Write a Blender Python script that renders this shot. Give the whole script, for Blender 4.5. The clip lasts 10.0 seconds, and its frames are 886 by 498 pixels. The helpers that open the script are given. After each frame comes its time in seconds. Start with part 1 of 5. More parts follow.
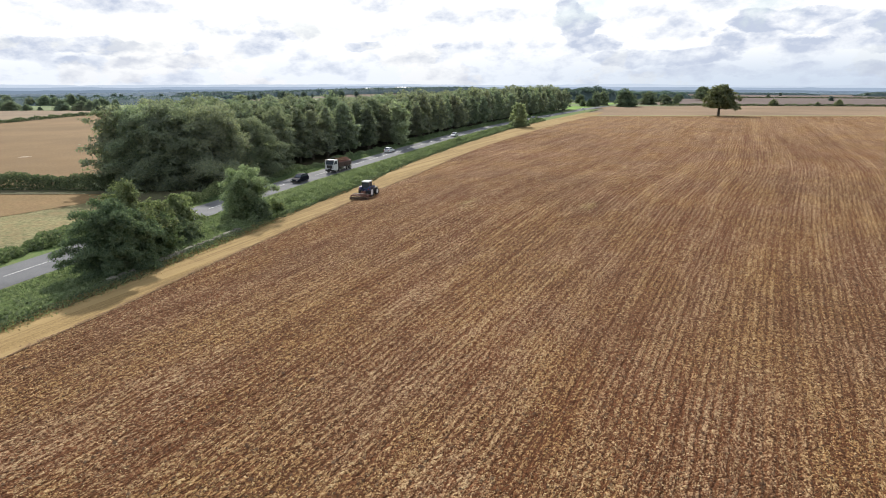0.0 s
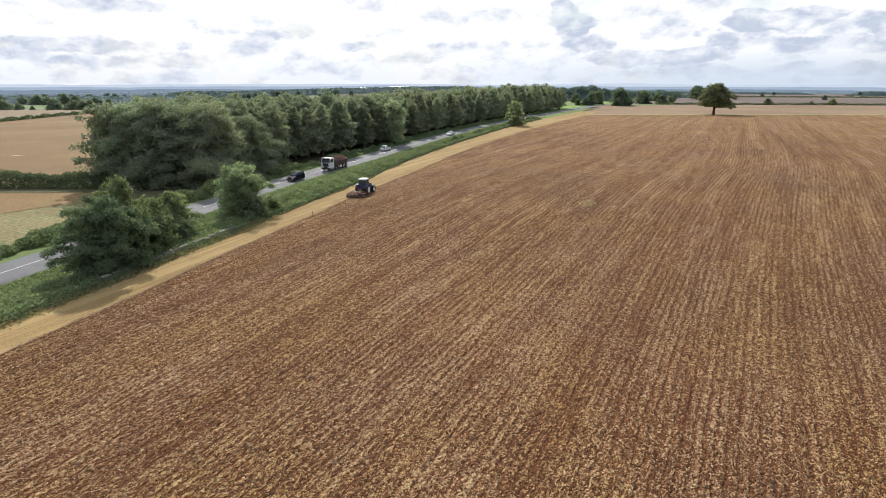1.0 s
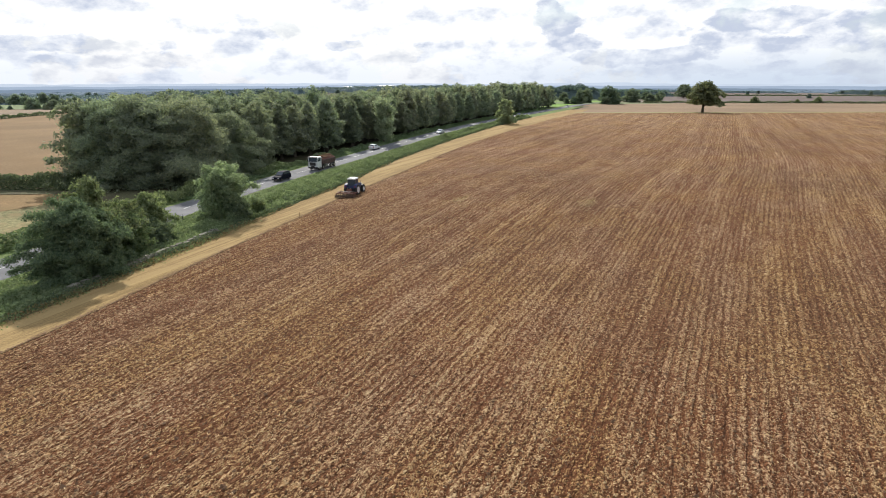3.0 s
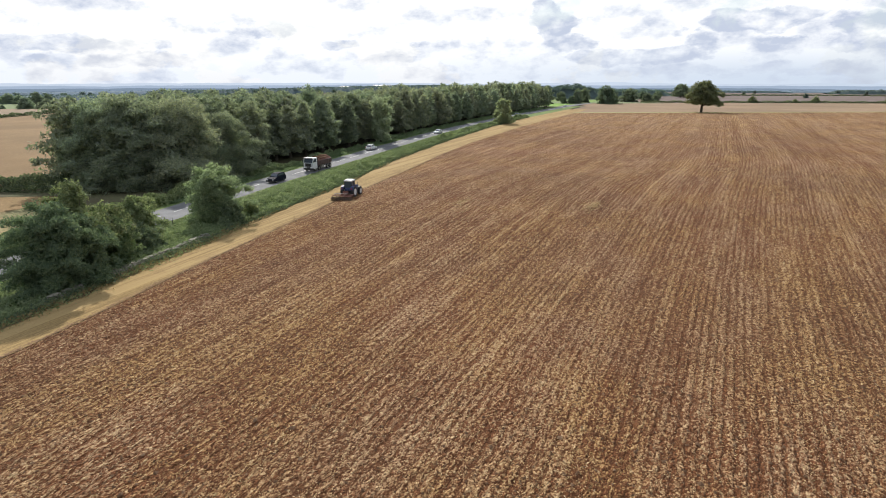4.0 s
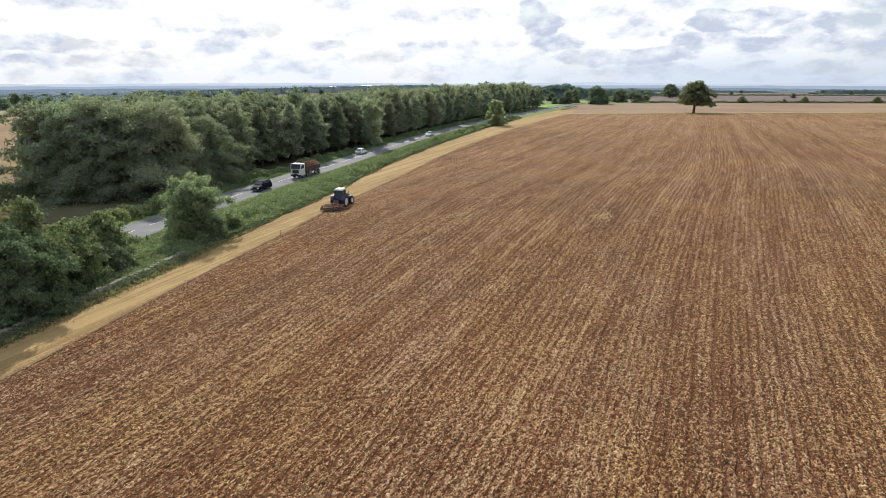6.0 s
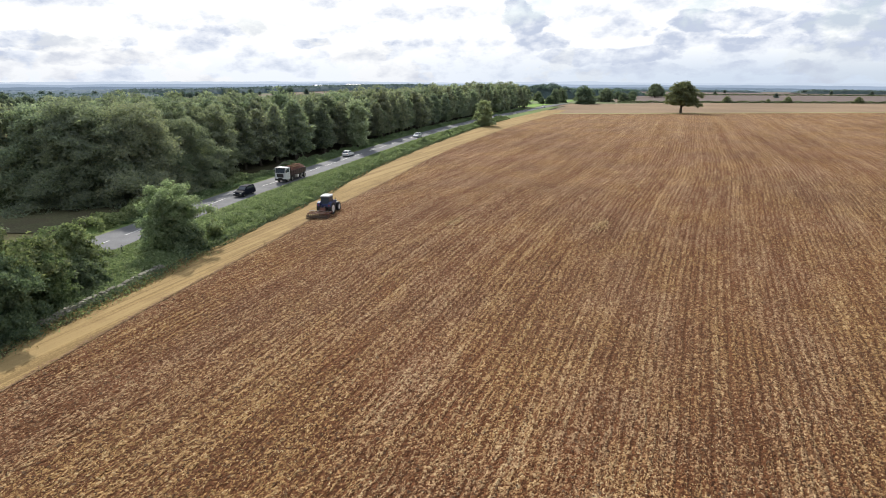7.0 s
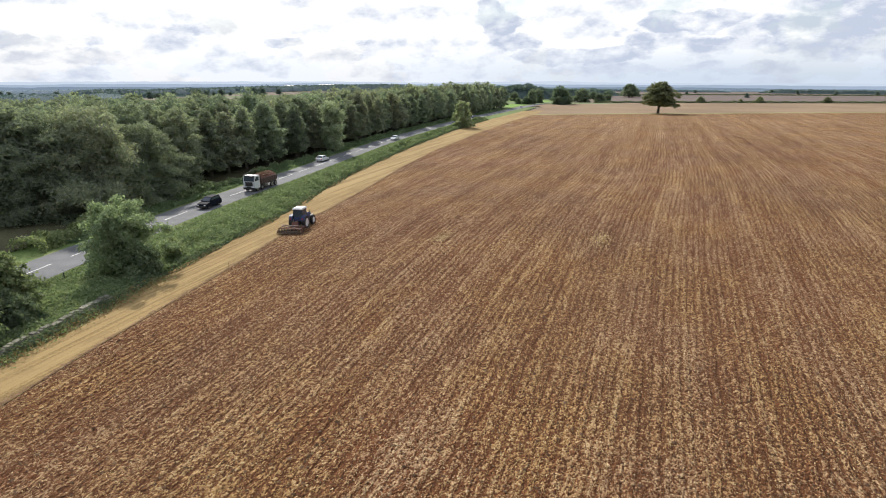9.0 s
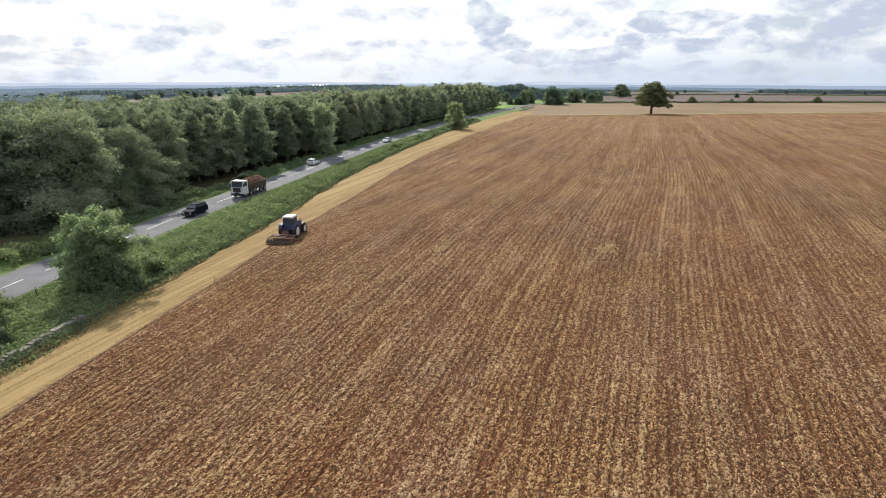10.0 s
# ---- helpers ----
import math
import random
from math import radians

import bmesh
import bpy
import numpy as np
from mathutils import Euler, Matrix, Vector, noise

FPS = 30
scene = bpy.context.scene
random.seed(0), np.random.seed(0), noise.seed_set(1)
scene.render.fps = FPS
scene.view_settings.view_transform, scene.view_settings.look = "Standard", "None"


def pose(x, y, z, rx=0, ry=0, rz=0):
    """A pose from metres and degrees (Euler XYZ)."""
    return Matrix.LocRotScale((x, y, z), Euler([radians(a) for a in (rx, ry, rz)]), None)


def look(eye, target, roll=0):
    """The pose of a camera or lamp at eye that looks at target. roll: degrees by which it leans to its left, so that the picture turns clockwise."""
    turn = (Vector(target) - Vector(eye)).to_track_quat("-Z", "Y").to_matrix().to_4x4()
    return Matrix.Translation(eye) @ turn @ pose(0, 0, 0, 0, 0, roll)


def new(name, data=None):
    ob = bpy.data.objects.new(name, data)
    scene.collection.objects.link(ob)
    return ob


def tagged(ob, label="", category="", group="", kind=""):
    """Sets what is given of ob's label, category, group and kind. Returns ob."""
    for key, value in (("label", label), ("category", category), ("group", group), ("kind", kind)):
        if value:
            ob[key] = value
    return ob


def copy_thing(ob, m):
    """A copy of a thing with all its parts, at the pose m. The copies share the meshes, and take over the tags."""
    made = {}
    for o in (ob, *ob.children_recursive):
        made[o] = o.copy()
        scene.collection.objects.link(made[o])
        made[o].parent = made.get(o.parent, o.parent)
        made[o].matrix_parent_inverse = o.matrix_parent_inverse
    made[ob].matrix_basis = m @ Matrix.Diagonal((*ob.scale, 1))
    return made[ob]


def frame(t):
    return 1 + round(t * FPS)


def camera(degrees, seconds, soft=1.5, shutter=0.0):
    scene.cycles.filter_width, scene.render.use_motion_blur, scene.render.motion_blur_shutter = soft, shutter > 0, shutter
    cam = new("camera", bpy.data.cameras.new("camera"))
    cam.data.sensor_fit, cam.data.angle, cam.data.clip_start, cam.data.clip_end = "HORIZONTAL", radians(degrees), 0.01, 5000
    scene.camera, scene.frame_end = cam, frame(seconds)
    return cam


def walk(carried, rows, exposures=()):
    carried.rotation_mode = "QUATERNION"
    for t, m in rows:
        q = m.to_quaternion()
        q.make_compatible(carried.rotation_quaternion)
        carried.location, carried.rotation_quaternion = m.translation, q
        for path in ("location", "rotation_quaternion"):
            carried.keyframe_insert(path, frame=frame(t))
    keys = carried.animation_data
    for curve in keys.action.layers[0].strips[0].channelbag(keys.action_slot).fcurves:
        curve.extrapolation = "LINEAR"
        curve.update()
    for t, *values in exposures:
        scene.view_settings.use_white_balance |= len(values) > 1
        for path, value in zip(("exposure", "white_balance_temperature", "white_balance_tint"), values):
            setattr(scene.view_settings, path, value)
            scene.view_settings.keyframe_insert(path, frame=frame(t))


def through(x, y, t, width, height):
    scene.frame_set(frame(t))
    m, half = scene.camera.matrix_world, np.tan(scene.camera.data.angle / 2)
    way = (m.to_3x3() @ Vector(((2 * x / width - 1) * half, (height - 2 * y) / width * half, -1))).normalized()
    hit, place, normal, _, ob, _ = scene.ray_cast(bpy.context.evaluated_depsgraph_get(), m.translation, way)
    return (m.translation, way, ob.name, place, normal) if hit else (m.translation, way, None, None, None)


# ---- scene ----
cam = camera(77.3, 10.0, 1.0)
PATH = [
    (0, (0.239, 0.089, 19.921), (0.232, 2.004, 19.344), 0.0),
    (0.5, (0.007, 0.267, 19.714), (0.009, 2.181, 19.137), 0.0),
    (1, (-0.196, 0.709, 19.428), (-0.186, 2.623, 18.85), -0.0),
    (1.5, (-0.418, 1.408, 19.139), (-0.399, 3.323, 18.561), -0.1),
    (2, (-0.664, 2.389, 18.904), (-0.633, 4.303, 18.326), -0.1),
    (2.5, (-0.911, 3.487, 18.73), (-0.867, 5.401, 18.151), -0.1),
    (4, (-1.55, 7.654, 18.55), (-1.484, 9.566, 17.969), -0.0),
    (4.5, (-1.873, 9.265, 18.434), (-1.8, 11.178, 17.853), -0.1),
    (5, (-2.192, 10.902, 18.434), (-2.113, 12.814, 17.854), -0.1),
    (5.5, (-2.477, 12.441, 18.573), (-2.388, 14.353, 17.993), -0.1),
    (7, (-3.266, 17.376, 19.331), (-3.111, 19.282, 18.746), 0.1),
    (7.5, (-3.484, 19.198, 19.431), (-3.305, 21.102, 18.846), 0.1),
    (8, (-3.613, 20.952, 19.483), (-3.414, 22.854, 18.898), 0.0),
    (8.5, (-3.764, 22.765, 19.5), (-3.544, 24.665, 18.915), 0.0),
    (9, (-3.88, 24.524, 19.542), (-3.64, 26.421, 18.957), 0.1),
    (9.5, (-4.018, 26.396, 19.611), (-3.762, 28.292, 19.026), 0.0),
    (10, (-4.272, 28.278, 19.684), (-4.001, 30.172, 19.1), 0.0),
]
walk(cam, [(t, look(eye, target, roll)) for t, eye, target, roll in PATH])

# ---- world and sun ----
SUN_DIR = Vector((-0.26, 0.965, 0.72)).normalized()
SUN_EL = math.asin(SUN_DIR.z)
SUN_AZ = math.atan2(SUN_DIR.x, SUN_DIR.y)

sun = new("sun", bpy.data.lights.new("sun", "SUN"))
sun.data.energy, sun.data.angle, sun.data.color = 5.0, radians(0.6), (1.0, 0.955, 0.89)
sun.matrix_world = look((0, 0, 200), Vector((0, 0, 200)) - SUN_DIR)


class Nodes:
    """Short-hand for building node trees."""

    def __init__(self, tree):
        self.t = tree
        tree.nodes.clear()

    def add(self, kind, ins=None):
        n = self.t.nodes.new(kind)
        for k, v in (ins or {}).items():
            if isinstance(v, bpy.types.NodeSocket):
                self.t.links.new(v, n.inputs[k])
            else:
                n.inputs[k].default_value = v
        return n

    def math(self, op, a, b=0.0, c=0.0, clamp=False):
        n = self.add("ShaderNodeMath", {0: a, 1: b, 2: c})
        n.operation, n.use_clamp = op, clamp
        return n.outputs[0]

    def vec(self, op, a, b=(0, 0, 0)):
        n = self.add("ShaderNodeVectorMath", {0: a, 1: b})
        n.operation = op
        return n.outputs["Value"] if op in ("DOT_PRODUCT", "LENGTH", "DISTANCE") else n.outputs["Vector"]

    def noise(self, v, scale, detail=5.0, rough=0.55, dist=0.0):
        return self.add("ShaderNodeTexNoise", {"Vector": v, "Scale": scale, "Detail": detail, "Roughness": rough, "Distortion": dist}).outputs["Fac"]

    def ramp(self, v, lo, hi, a=0.0, b=1.0, smooth=True):
        n = self.add("ShaderNodeMapRange", {"Value": v, "From Min": lo, "From Max": hi, "To Min": a, "To Max": b})
        n.interpolation_type = "SMOOTHSTEP" if smooth else "LINEAR"
        return n.outputs["Result"]

    def mix(self, f, a, b, blend="MIX"):
        n = self.add("ShaderNodeMix")
        n.data_type, n.blend_type = "RGBA", blend
        for i, v in ((0, f), (6, a), (7, b)):
            if isinstance(v, bpy.types.NodeSocket):
                self.t.links.new(v, n.inputs[i])
            else:
                n.inputs[i].default_value = v if i == 0 else (*v, 1.0)[:4]
        return n.outputs[2]


world = bpy.data.worlds.new("sky")
scene.world = world
world.use_nodes = True
w = Nodes(world.node_tree)
way = w.add("ShaderNodeTexCoord").outputs["Generated"]
sky = w.add("ShaderNodeTexSky")
sky.sky_type, sky.sun_disc, sky.sun_elevation, sky.sun_rotation, sky.altitude, sky.dust_density = "NISHITA", False, SUN_EL, SUN_AZ, 100.0, 1.5
blue = w.mix(0.35, w.mix(1.0, sky.outputs[0], (0.11, 0.11, 0.11), "MULTIPLY"), (0.78, 0.92, 1.0))
up = w.add("ShaderNodeSeparateXYZ", {0: way}).outputs["Z"]
# broken cumulus: flattened noise, closing up towards the horizon, with lit tops and grey bases
flat = w.vec("MULTIPLY", way, (1.0, 1.0, 1.9))
wisp = w.noise(w.vec("ADD", flat, (3.1, 0.4, 0.0)), 6.0, 8.0, 0.58, 0.3)
cover = w.math("MAXIMUM", w.ramp(wisp, 0.34, 0.50), w.math("MULTIPLY", w.ramp(up, 0.02, 0.20, 1.0, 0.0), 0.88))
dense = w.noise(w.vec("ADD", flat, (0.0, 7.3, 1.1)), 13.0, 8.0, 0.59, 0.0)
above = w.noise(w.vec("ADD", flat, (0.0, 7.3, 1.14)), 13.0, 8.0, 0.59, 0.0)
puff = w.math("SUBTRACT", dense, above)
# cloud bases: azimuth in degrees to the right of ahead, height in degrees, half-width, half-height, depth of grey
BASES = ((-15.9, 4.7, 3.0, 0.75, 0.75), (-17.5, 5.9, 1.6, 0.4, 0.6), (-30.3, 2.9, 2.6, 0.6, 0.8), (-22.7, 1.9, 3.6, 0.6, 0.75), (-29.5, 1.6, 3.6, 0.4, 0.65), (-31.7, 4.7, 2.0, 0.5, 0.6),
         (-24.1, 3.3, 2.4, 0.45, 0.6), (-36.5, 2.6, 2.2, 0.7, 0.65), (-7.1, 3.4, 2.3, 0.4, 0.75), (1.0, 3.2, 1.6, 0.7, 0.7), (-2.8, 2.1, 3.6, 0.35, 0.6), (11.6, 6.2, 1.0, 1.0, 0.95),
         (13.0, 4.7, 1.3, 1.0, 1.05), (14.2, 3.5, 1.9, 0.7, 1.0), (20.5, 2.2, 5.2, 0.55, 0.95), (22.0, 4.2, 1.7, 0.8, 0.8), (26.2, 3.4, 1.5, 0.8, 0.85), (23.0, 1.0, 7.0, 0.45, 0.55),
         (29.8, 4.9, 3.4, 0.7, 0.95), (34.0, 2.9, 3.6, 0.6, 0.95), (37.6, 4.2, 2.3, 0.9, 1.0), (33.0, 1.1, 6.0, 0.5, 0.6), (41.0, 3.0, 2.6, 1.2, 0.9), (4.0, 1.3, 7.0, 0.35, 0.4), (44.0, 4.6, 4.2, 1.2, 1.0), (47.5, 2.8, 4.0, 1.0, 0.95), (40.5, 6.2, 3.4, 0.7, 0.9))
ragged = w.add("ShaderNodeTexNoise", {"Vector": flat, "Scale": 16.0, "Detail": 6.0, "Roughness": 0.62}).outputs["Color"]
bent = w.vec("ADD", way, w.vec("MULTIPLY", w.vec("SUBTRACT", ragged, (0.5, 0.5, 0.5)), (0.09, 0.09, 0.036)))
bent_up = w.add("ShaderNodeSeparateXYZ", {0: bent}).outputs["Z"]
lumps = None
for az, el, hw, hh, deep in BASES:
    a, e = radians(az), radians(el)
    fwd = Vector((math.sin(a) * math.cos(e), math.cos(a) * math.cos(e), math.sin(e)))
    side = Vector((math.cos(a), -math.sin(a), 0))
    du = w.math("DIVIDE", w.vec("DOT_PRODUCT", bent, side), radians(hw))
    dv = w.math("DIVIDE", w.math("SUBTRACT", bent_up, math.sin(e)), radians(hh))
    ahead = w.ramp(w.vec("DOT_PRODUCT", way, fwd), 0.8, 0.9)
    r2 = w.math("ADD", w.math("MULTIPLY", du, du), w.math("MULTIPLY", dv, dv))
    spot = w.math("MULTIPLY", w.math("MULTIPLY", w.ramp(r2, 0.0, 3.4, 1.0, 0.0), ahead), deep)
    lumps = spot if lumps is None else w.math("MAXIMUM", lumps, spot)
heap = w.math("ADD", w.math("MULTIPLY", w.math("SUBTRACT", dense, 0.5), 2.6), w.math("ADD", w.math("MULTIPLY", lumps, 0.72), w.ramp(w.add("ShaderNodeSeparateXYZ", {0: way}).outputs["X"], 0.35, 0.75, 0.0, 0.16)))
inner = w.noise(w.vec("ADD", flat, (5.0, 1.3, 0.4)), 26.0, 6.0, 0.55)
grey = w.math("MULTIPLY", w.ramp(heap, 0.24, 0.66), w.ramp(inner, 0.30, 0.66, 0.55, 1.0))
grey = w.math("SUBTRACT", grey, w.math("MULTIPLY", puff, 3.4), clamp=True)
east = w.ramp(w.add("ShaderNodeSeparateXYZ", {0: way}).outputs["X"], -0.1, 0.6)
white = w.mix(w.ramp(up, 0.0, 0.075), w.mix(east, (0.90, 0.95, 1.03), (0.66, 0.75, 0.88)), (1.12, 1.13, 1.14))
cloud = w.mix(grey, white, (0.58, 0.645, 0.79))
# overhead the clouds show their darker undersides, and away from the sun they are less bright
under = w.math("MULTIPLY", w.ramp(up, 0.14, 0.60, 1.0, 0.74), w.ramp(w.vec("DOT_PRODUCT", way, SUN_DIR), -0.8, 0.5, 0.72, 1.0))
cloud = w.mix(1.0, cloud, w.add("ShaderNodeCombineColor", {0: w.math("POWER", under, 1.2), 1: under, 2: w.math("POWER", under, 0.6)}).outputs[0], "MULTIPLY")
heaven = w.mix(cover, blue, cloud)
w.add("ShaderNodeOutputWorld", {0: w.add("ShaderNodeBackground", {"Color": heaven, "Strength": 1.0}).outputs[0]})


# ---- materials ----
def material(name):
    m = bpy.data.materials.new(name)
    m.use_nodes = True
    return m, Nodes(m.node_tree)


def finish(n, colour, rough=0.9, metal=0.0, height=None, bump=0.3, dist=0.05, spec=0.3, **more):
    ins = {"Base Color": colour, "Roughness": rough, "Metallic": metal, "Specular IOR Level": spec, **more}
    if isinstance(colour, tuple):
        ins["Base Color"] = (*colour, 1.0)
    if height is not None:
        ins["Normal"] = n.add("ShaderNodeBump", {"Height": height, "Strength": bump, "Distance": dist}).outputs[0]
    b = n.add("ShaderNodeBsdfPrincipled", ins)
    n.add("ShaderNodeOutputMaterial", {0: b.outputs[0]})
    return b


def place(n):
    return n.add("ShaderNodeTexCoord").outputs["Object"]


def earthy(name, a, b, c, fine=6.0, mid=0.8, big=0.06, rough=0.95, bump=0.6, dist=0.06, stretch=(1, 1, 1)):
    """A rough ground or stone surface with fine grain, blotches and broad change."""
    m, n = material(name)
    p = n.vec("MULTIPLY", place(n), stretch)
    f, g, h = n.noise(p, fine, 6, 0.7), n.noise(p, mid, 4), n.noise(p, big, 3)
    col = n.mix(n.ramp(f, 0.34, 0.68), a, b)
    col = n.mix(n.math("MULTIPLY", n.ramp(g, 0.40, 0.70), 0.6), col, c)
    tone = n.ramp(h, 0.3, 0.7, 0.86, 1.14)
    col = n.mix(1.0, col, n.add("ShaderNodeCombineColor", {0: tone, 1: tone, 2: tone}).outputs[0], "MULTIPLY")
    finish(n, col, rough, height=f, bump=bump, dist=dist, spec=0.15)
    return m


def leafy(name, dark, mid, light, through=0.3, rough=0.6, gloss=0.3):
    """Leaves that differ one by one and tree by tree, and let some light through."""
    m, n = material(name)
    isle = n.add("ShaderNodeNewGeometry").outputs["Random Per Island"]
    tree = n.add("ShaderNodeObjectInfo").outputs["Random"]
    col = n.mix(n.ramp(isle, 0.0, 0.55, smooth=False), dark, mid)
    col = n.mix(n.ramp(isle, 0.55, 1.0, smooth=False), col, light)
    tone = n.ramp(tree, 0.0, 1.0, 0.82, 1.18, smooth=False)
    warm = n.ramp(n.math("FRACT", n.math("MULTIPLY", tree, 7.31)), 0.0, 1.0, 0.94, 1.07, smooth=False)
    col = n.mix(1.0, col, n.add("ShaderNodeCombineColor", {0: n.math("MULTIPLY", tone, warm), 1: tone, 2: tone}).outputs[0], "MULTIPLY")
    b = n.add("ShaderNodeBsdfPrincipled", {"Base Color": col, "Roughness": rough, "Specular IOR Level": gloss})
    t = n.add("ShaderNodeBsdfTranslucent", {"Color": n.mix(1.0, col, (1.18, 1.28, 0.90), "MULTIPLY")})
    n.add("ShaderNodeOutputMaterial", {0: n.add("ShaderNodeMixShader", {0: through, 1: b.outputs[0], 2: t.outputs[0]}).outputs[0]})
    return m


def painted(name, colour, rough=0.4, metal=0.0, dirt=(0.16, 0.12, 0.08), amount=0.35, scale=2.5, coat=0.0, spec=0.5):
    m, n = material(name)
    p = place(n)
    f, g = n.noise(p, scale, 6, 0.65), n.noise(p, scale * 9, 4)
    grime = n.math("MULTIPLY", n.ramp(n.math("ADD", f, n.math("MULTIPLY", n.math("SUBTRACT", g, 0.5), 0.4)), 0.42, 0.75), amount)
    col = n.mix(grime, colour, dirt)
    finish(n, col, n.ramp(grime, 0.0, 0.5, rough, 0.85), metal, height=g, bump=0.05, dist=0.01, spec=spec, **{"Coat Weight": coat})
    return m


def glazing(name, tint=(0.055, 0.066, 0.082)):
    m, n = material(name)
    f = n.noise(place(n), 3.0, 4)
    finish(n, tint, n.ramp(f, 0.3, 0.7, 0.04, 0.16), spec=0.6)
    return m


M_STUBBLE_FAR = earthy("stubble_far", (0.20, 0.135, 0.082), (0.29, 0.205, 0.13), (0.225, 0.152, 0.092), 3.0, 0.12, 0.015)
M_CROP = earthy("ripe_crop", (0.185, 0.117, 0.056), (0.24, 0.160, 0.078), (0.20, 0.127, 0.058), 1.5, 0.10, 0.02, bump=0.3)
M_MOWN = earthy("mown_grass", (0.13, 0.13, 0.055), (0.30, 0.262, 0.13), (0.25, 0.172, 0.085), 1.6, 0.4, 0.06)
M_GRASS = earthy("verge_grass", (0.090, 0.140, 0.040), (0.16, 0.215, 0.068), (0.20, 0.205, 0.085), 5.0, 0.35, 0.05)
M_BRIGHT_GRASS = earthy("bright_meadow", (0.15, 0.27, 0.05), (0.21, 0.33, 0.07), (0.18, 0.29, 0.06), 2.0, 0.1, 0.02)
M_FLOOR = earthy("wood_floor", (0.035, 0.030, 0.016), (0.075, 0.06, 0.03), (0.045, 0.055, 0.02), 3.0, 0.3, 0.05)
# turf colour darkened to carry the shade of the wood and the hedge
M_SHADE_TURF = earthy("shade_darkened_turf", (0.066, 0.066, 0.034), (0.135, 0.128, 0.066), (0.090, 0.072, 0.046), 3.0, 0.35, 0.06)
M_BROWN = earthy("bare_far_field", (0.125, 0.094, 0.082), (0.168, 0.130, 0.112), (0.14, 0.108, 0.092), 0.8, 0.05, 0.012)
M_ASPHALT = earthy("asphalt", (0.132, 0.133, 0.138), (0.190, 0.190, 0.191), (0.112, 0.112, 0.113), 14.0, 0.35, 0.08, rough=0.82, bump=0.25, dist=0.02)
M_WHITE_LINE = earthy("road_paint", (0.62, 0.61, 0.58), (0.78, 0.77, 0.74), (0.40, 0.39, 0.37), 12.0, 1.5, 0.2, rough=0.7, bump=0.1)
M_STONE = earthy("limestone", (0.17, 0.158, 0.125), (0.34, 0.315, 0.25), (0.12, 0.125, 0.08), 7.0, 1.3, 0.3)
M_BARK = earthy("bark", (0.055, 0.042, 0.03), (0.13, 0.105, 0.08), (0.07, 0.075, 0.045), 6.0, 1.5, 0.3, stretch=(2, 2, 0.5))
L_WOOD = leafy("wood_leaves", (0.179, 0.21, 0.167), (0.231, 0.264, 0.186), (0.291, 0.321, 0.204), 0.48, 0.7, 0.06)
L_OLIVE = leafy("olive_leaves", (0.189, 0.204, 0.161), (0.241, 0.251, 0.176), (0.312, 0.31, 0.194), 0.48, 0.7, 0.06)
L_PINE = leafy("pine_needles", (0.194, 0.22, 0.177), (0.251, 0.278, 0.202), (0.352, 0.382, 0.224), 0.46, 0.7, 0.06)
L_BUSH = leafy("bush_leaves", (0.13, 0.168, 0.086), (0.18, 0.22, 0.111), (0.275, 0.308, 0.158), 0.46, 0.65, 0.1)
L_ELDER = leafy("grey_green_leaves", (0.182, 0.22, 0.138), (0.246, 0.287, 0.172), (0.332, 0.365, 0.224), 0.52, 0.65, 0.08)
L_DARKBUSH = leafy("dark_bush_leaves", (0.101, 0.131, 0.085), (0.137, 0.171, 0.103), (0.208, 0.241, 0.141), 0.44, 0.7, 0.06)
L_PALE = leafy("pale_leaves", (0.215, 0.262, 0.180), (0.285, 0.335, 0.228), (0.370, 0.420, 0.290), 0.48, 0.65, 0.08)
L_OAK = leafy("oak_leaves", (0.132, 0.156, 0.092), (0.182, 0.206, 0.116), (0.258, 0.276, 0.150), 0.48, 0.6, 0.08)
L_CORNER = leafy("corner_tree_leaves", (0.120, 0.152, 0.112), (0.156, 0.192, 0.132), (0.220, 0.256, 0.164), 0.44, 0.7, 0.06)
L_VERGE = leafy("verge_leaves", (0.132, 0.174, 0.094), (0.182, 0.227, 0.121), (0.27, 0.306, 0.179), 0.45, 0.75, 0.06)
# L_FAR, L_HAZY and L_DISTANT: aerial haze put into the leaf colour
L_FAR = leafy("far_haze_leaves", (0.110, 0.150, 0.142), (0.134, 0.174, 0.158), (0.162, 0.200, 0.172), 0.40, 0.9, 0.02)
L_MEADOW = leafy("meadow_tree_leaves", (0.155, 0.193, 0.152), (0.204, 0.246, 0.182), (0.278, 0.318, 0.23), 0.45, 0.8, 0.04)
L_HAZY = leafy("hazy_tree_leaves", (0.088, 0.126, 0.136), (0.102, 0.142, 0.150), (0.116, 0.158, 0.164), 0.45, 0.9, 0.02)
L_DISTANT = leafy("distant_haze_leaves", (0.130, 0.180, 0.222), (0.142, 0.194, 0.236), (0.155, 0.208, 0.250), 0.48, 0.9, 0.02)
L_STRAW = leafy("straw", (0.30, 0.19, 0.085), (0.46, 0.32, 0.16), (0.66, 0.51, 0.30), 0.15, 0.7, 0.2)
L_STUBBLE = leafy("stubble_straws", (0.265, 0.182, 0.085), (0.335, 0.234, 0.112), (0.420, 0.305, 0.155), 0.2, 0.8, 0.1)
L_CLOD = leafy("soil_clods", (0.13, 0.078, 0.045), (0.185, 0.115, 0.066), (0.27, 0.185, 0.110), 0.0, 0.95, 0.1)


# ---- shape of the land ----
def step(a, b, v):
    u = np.clip((np.asarray(v, float) - a) / (b - a), 0, 1)
    return u * u * (3 - 2 * u)


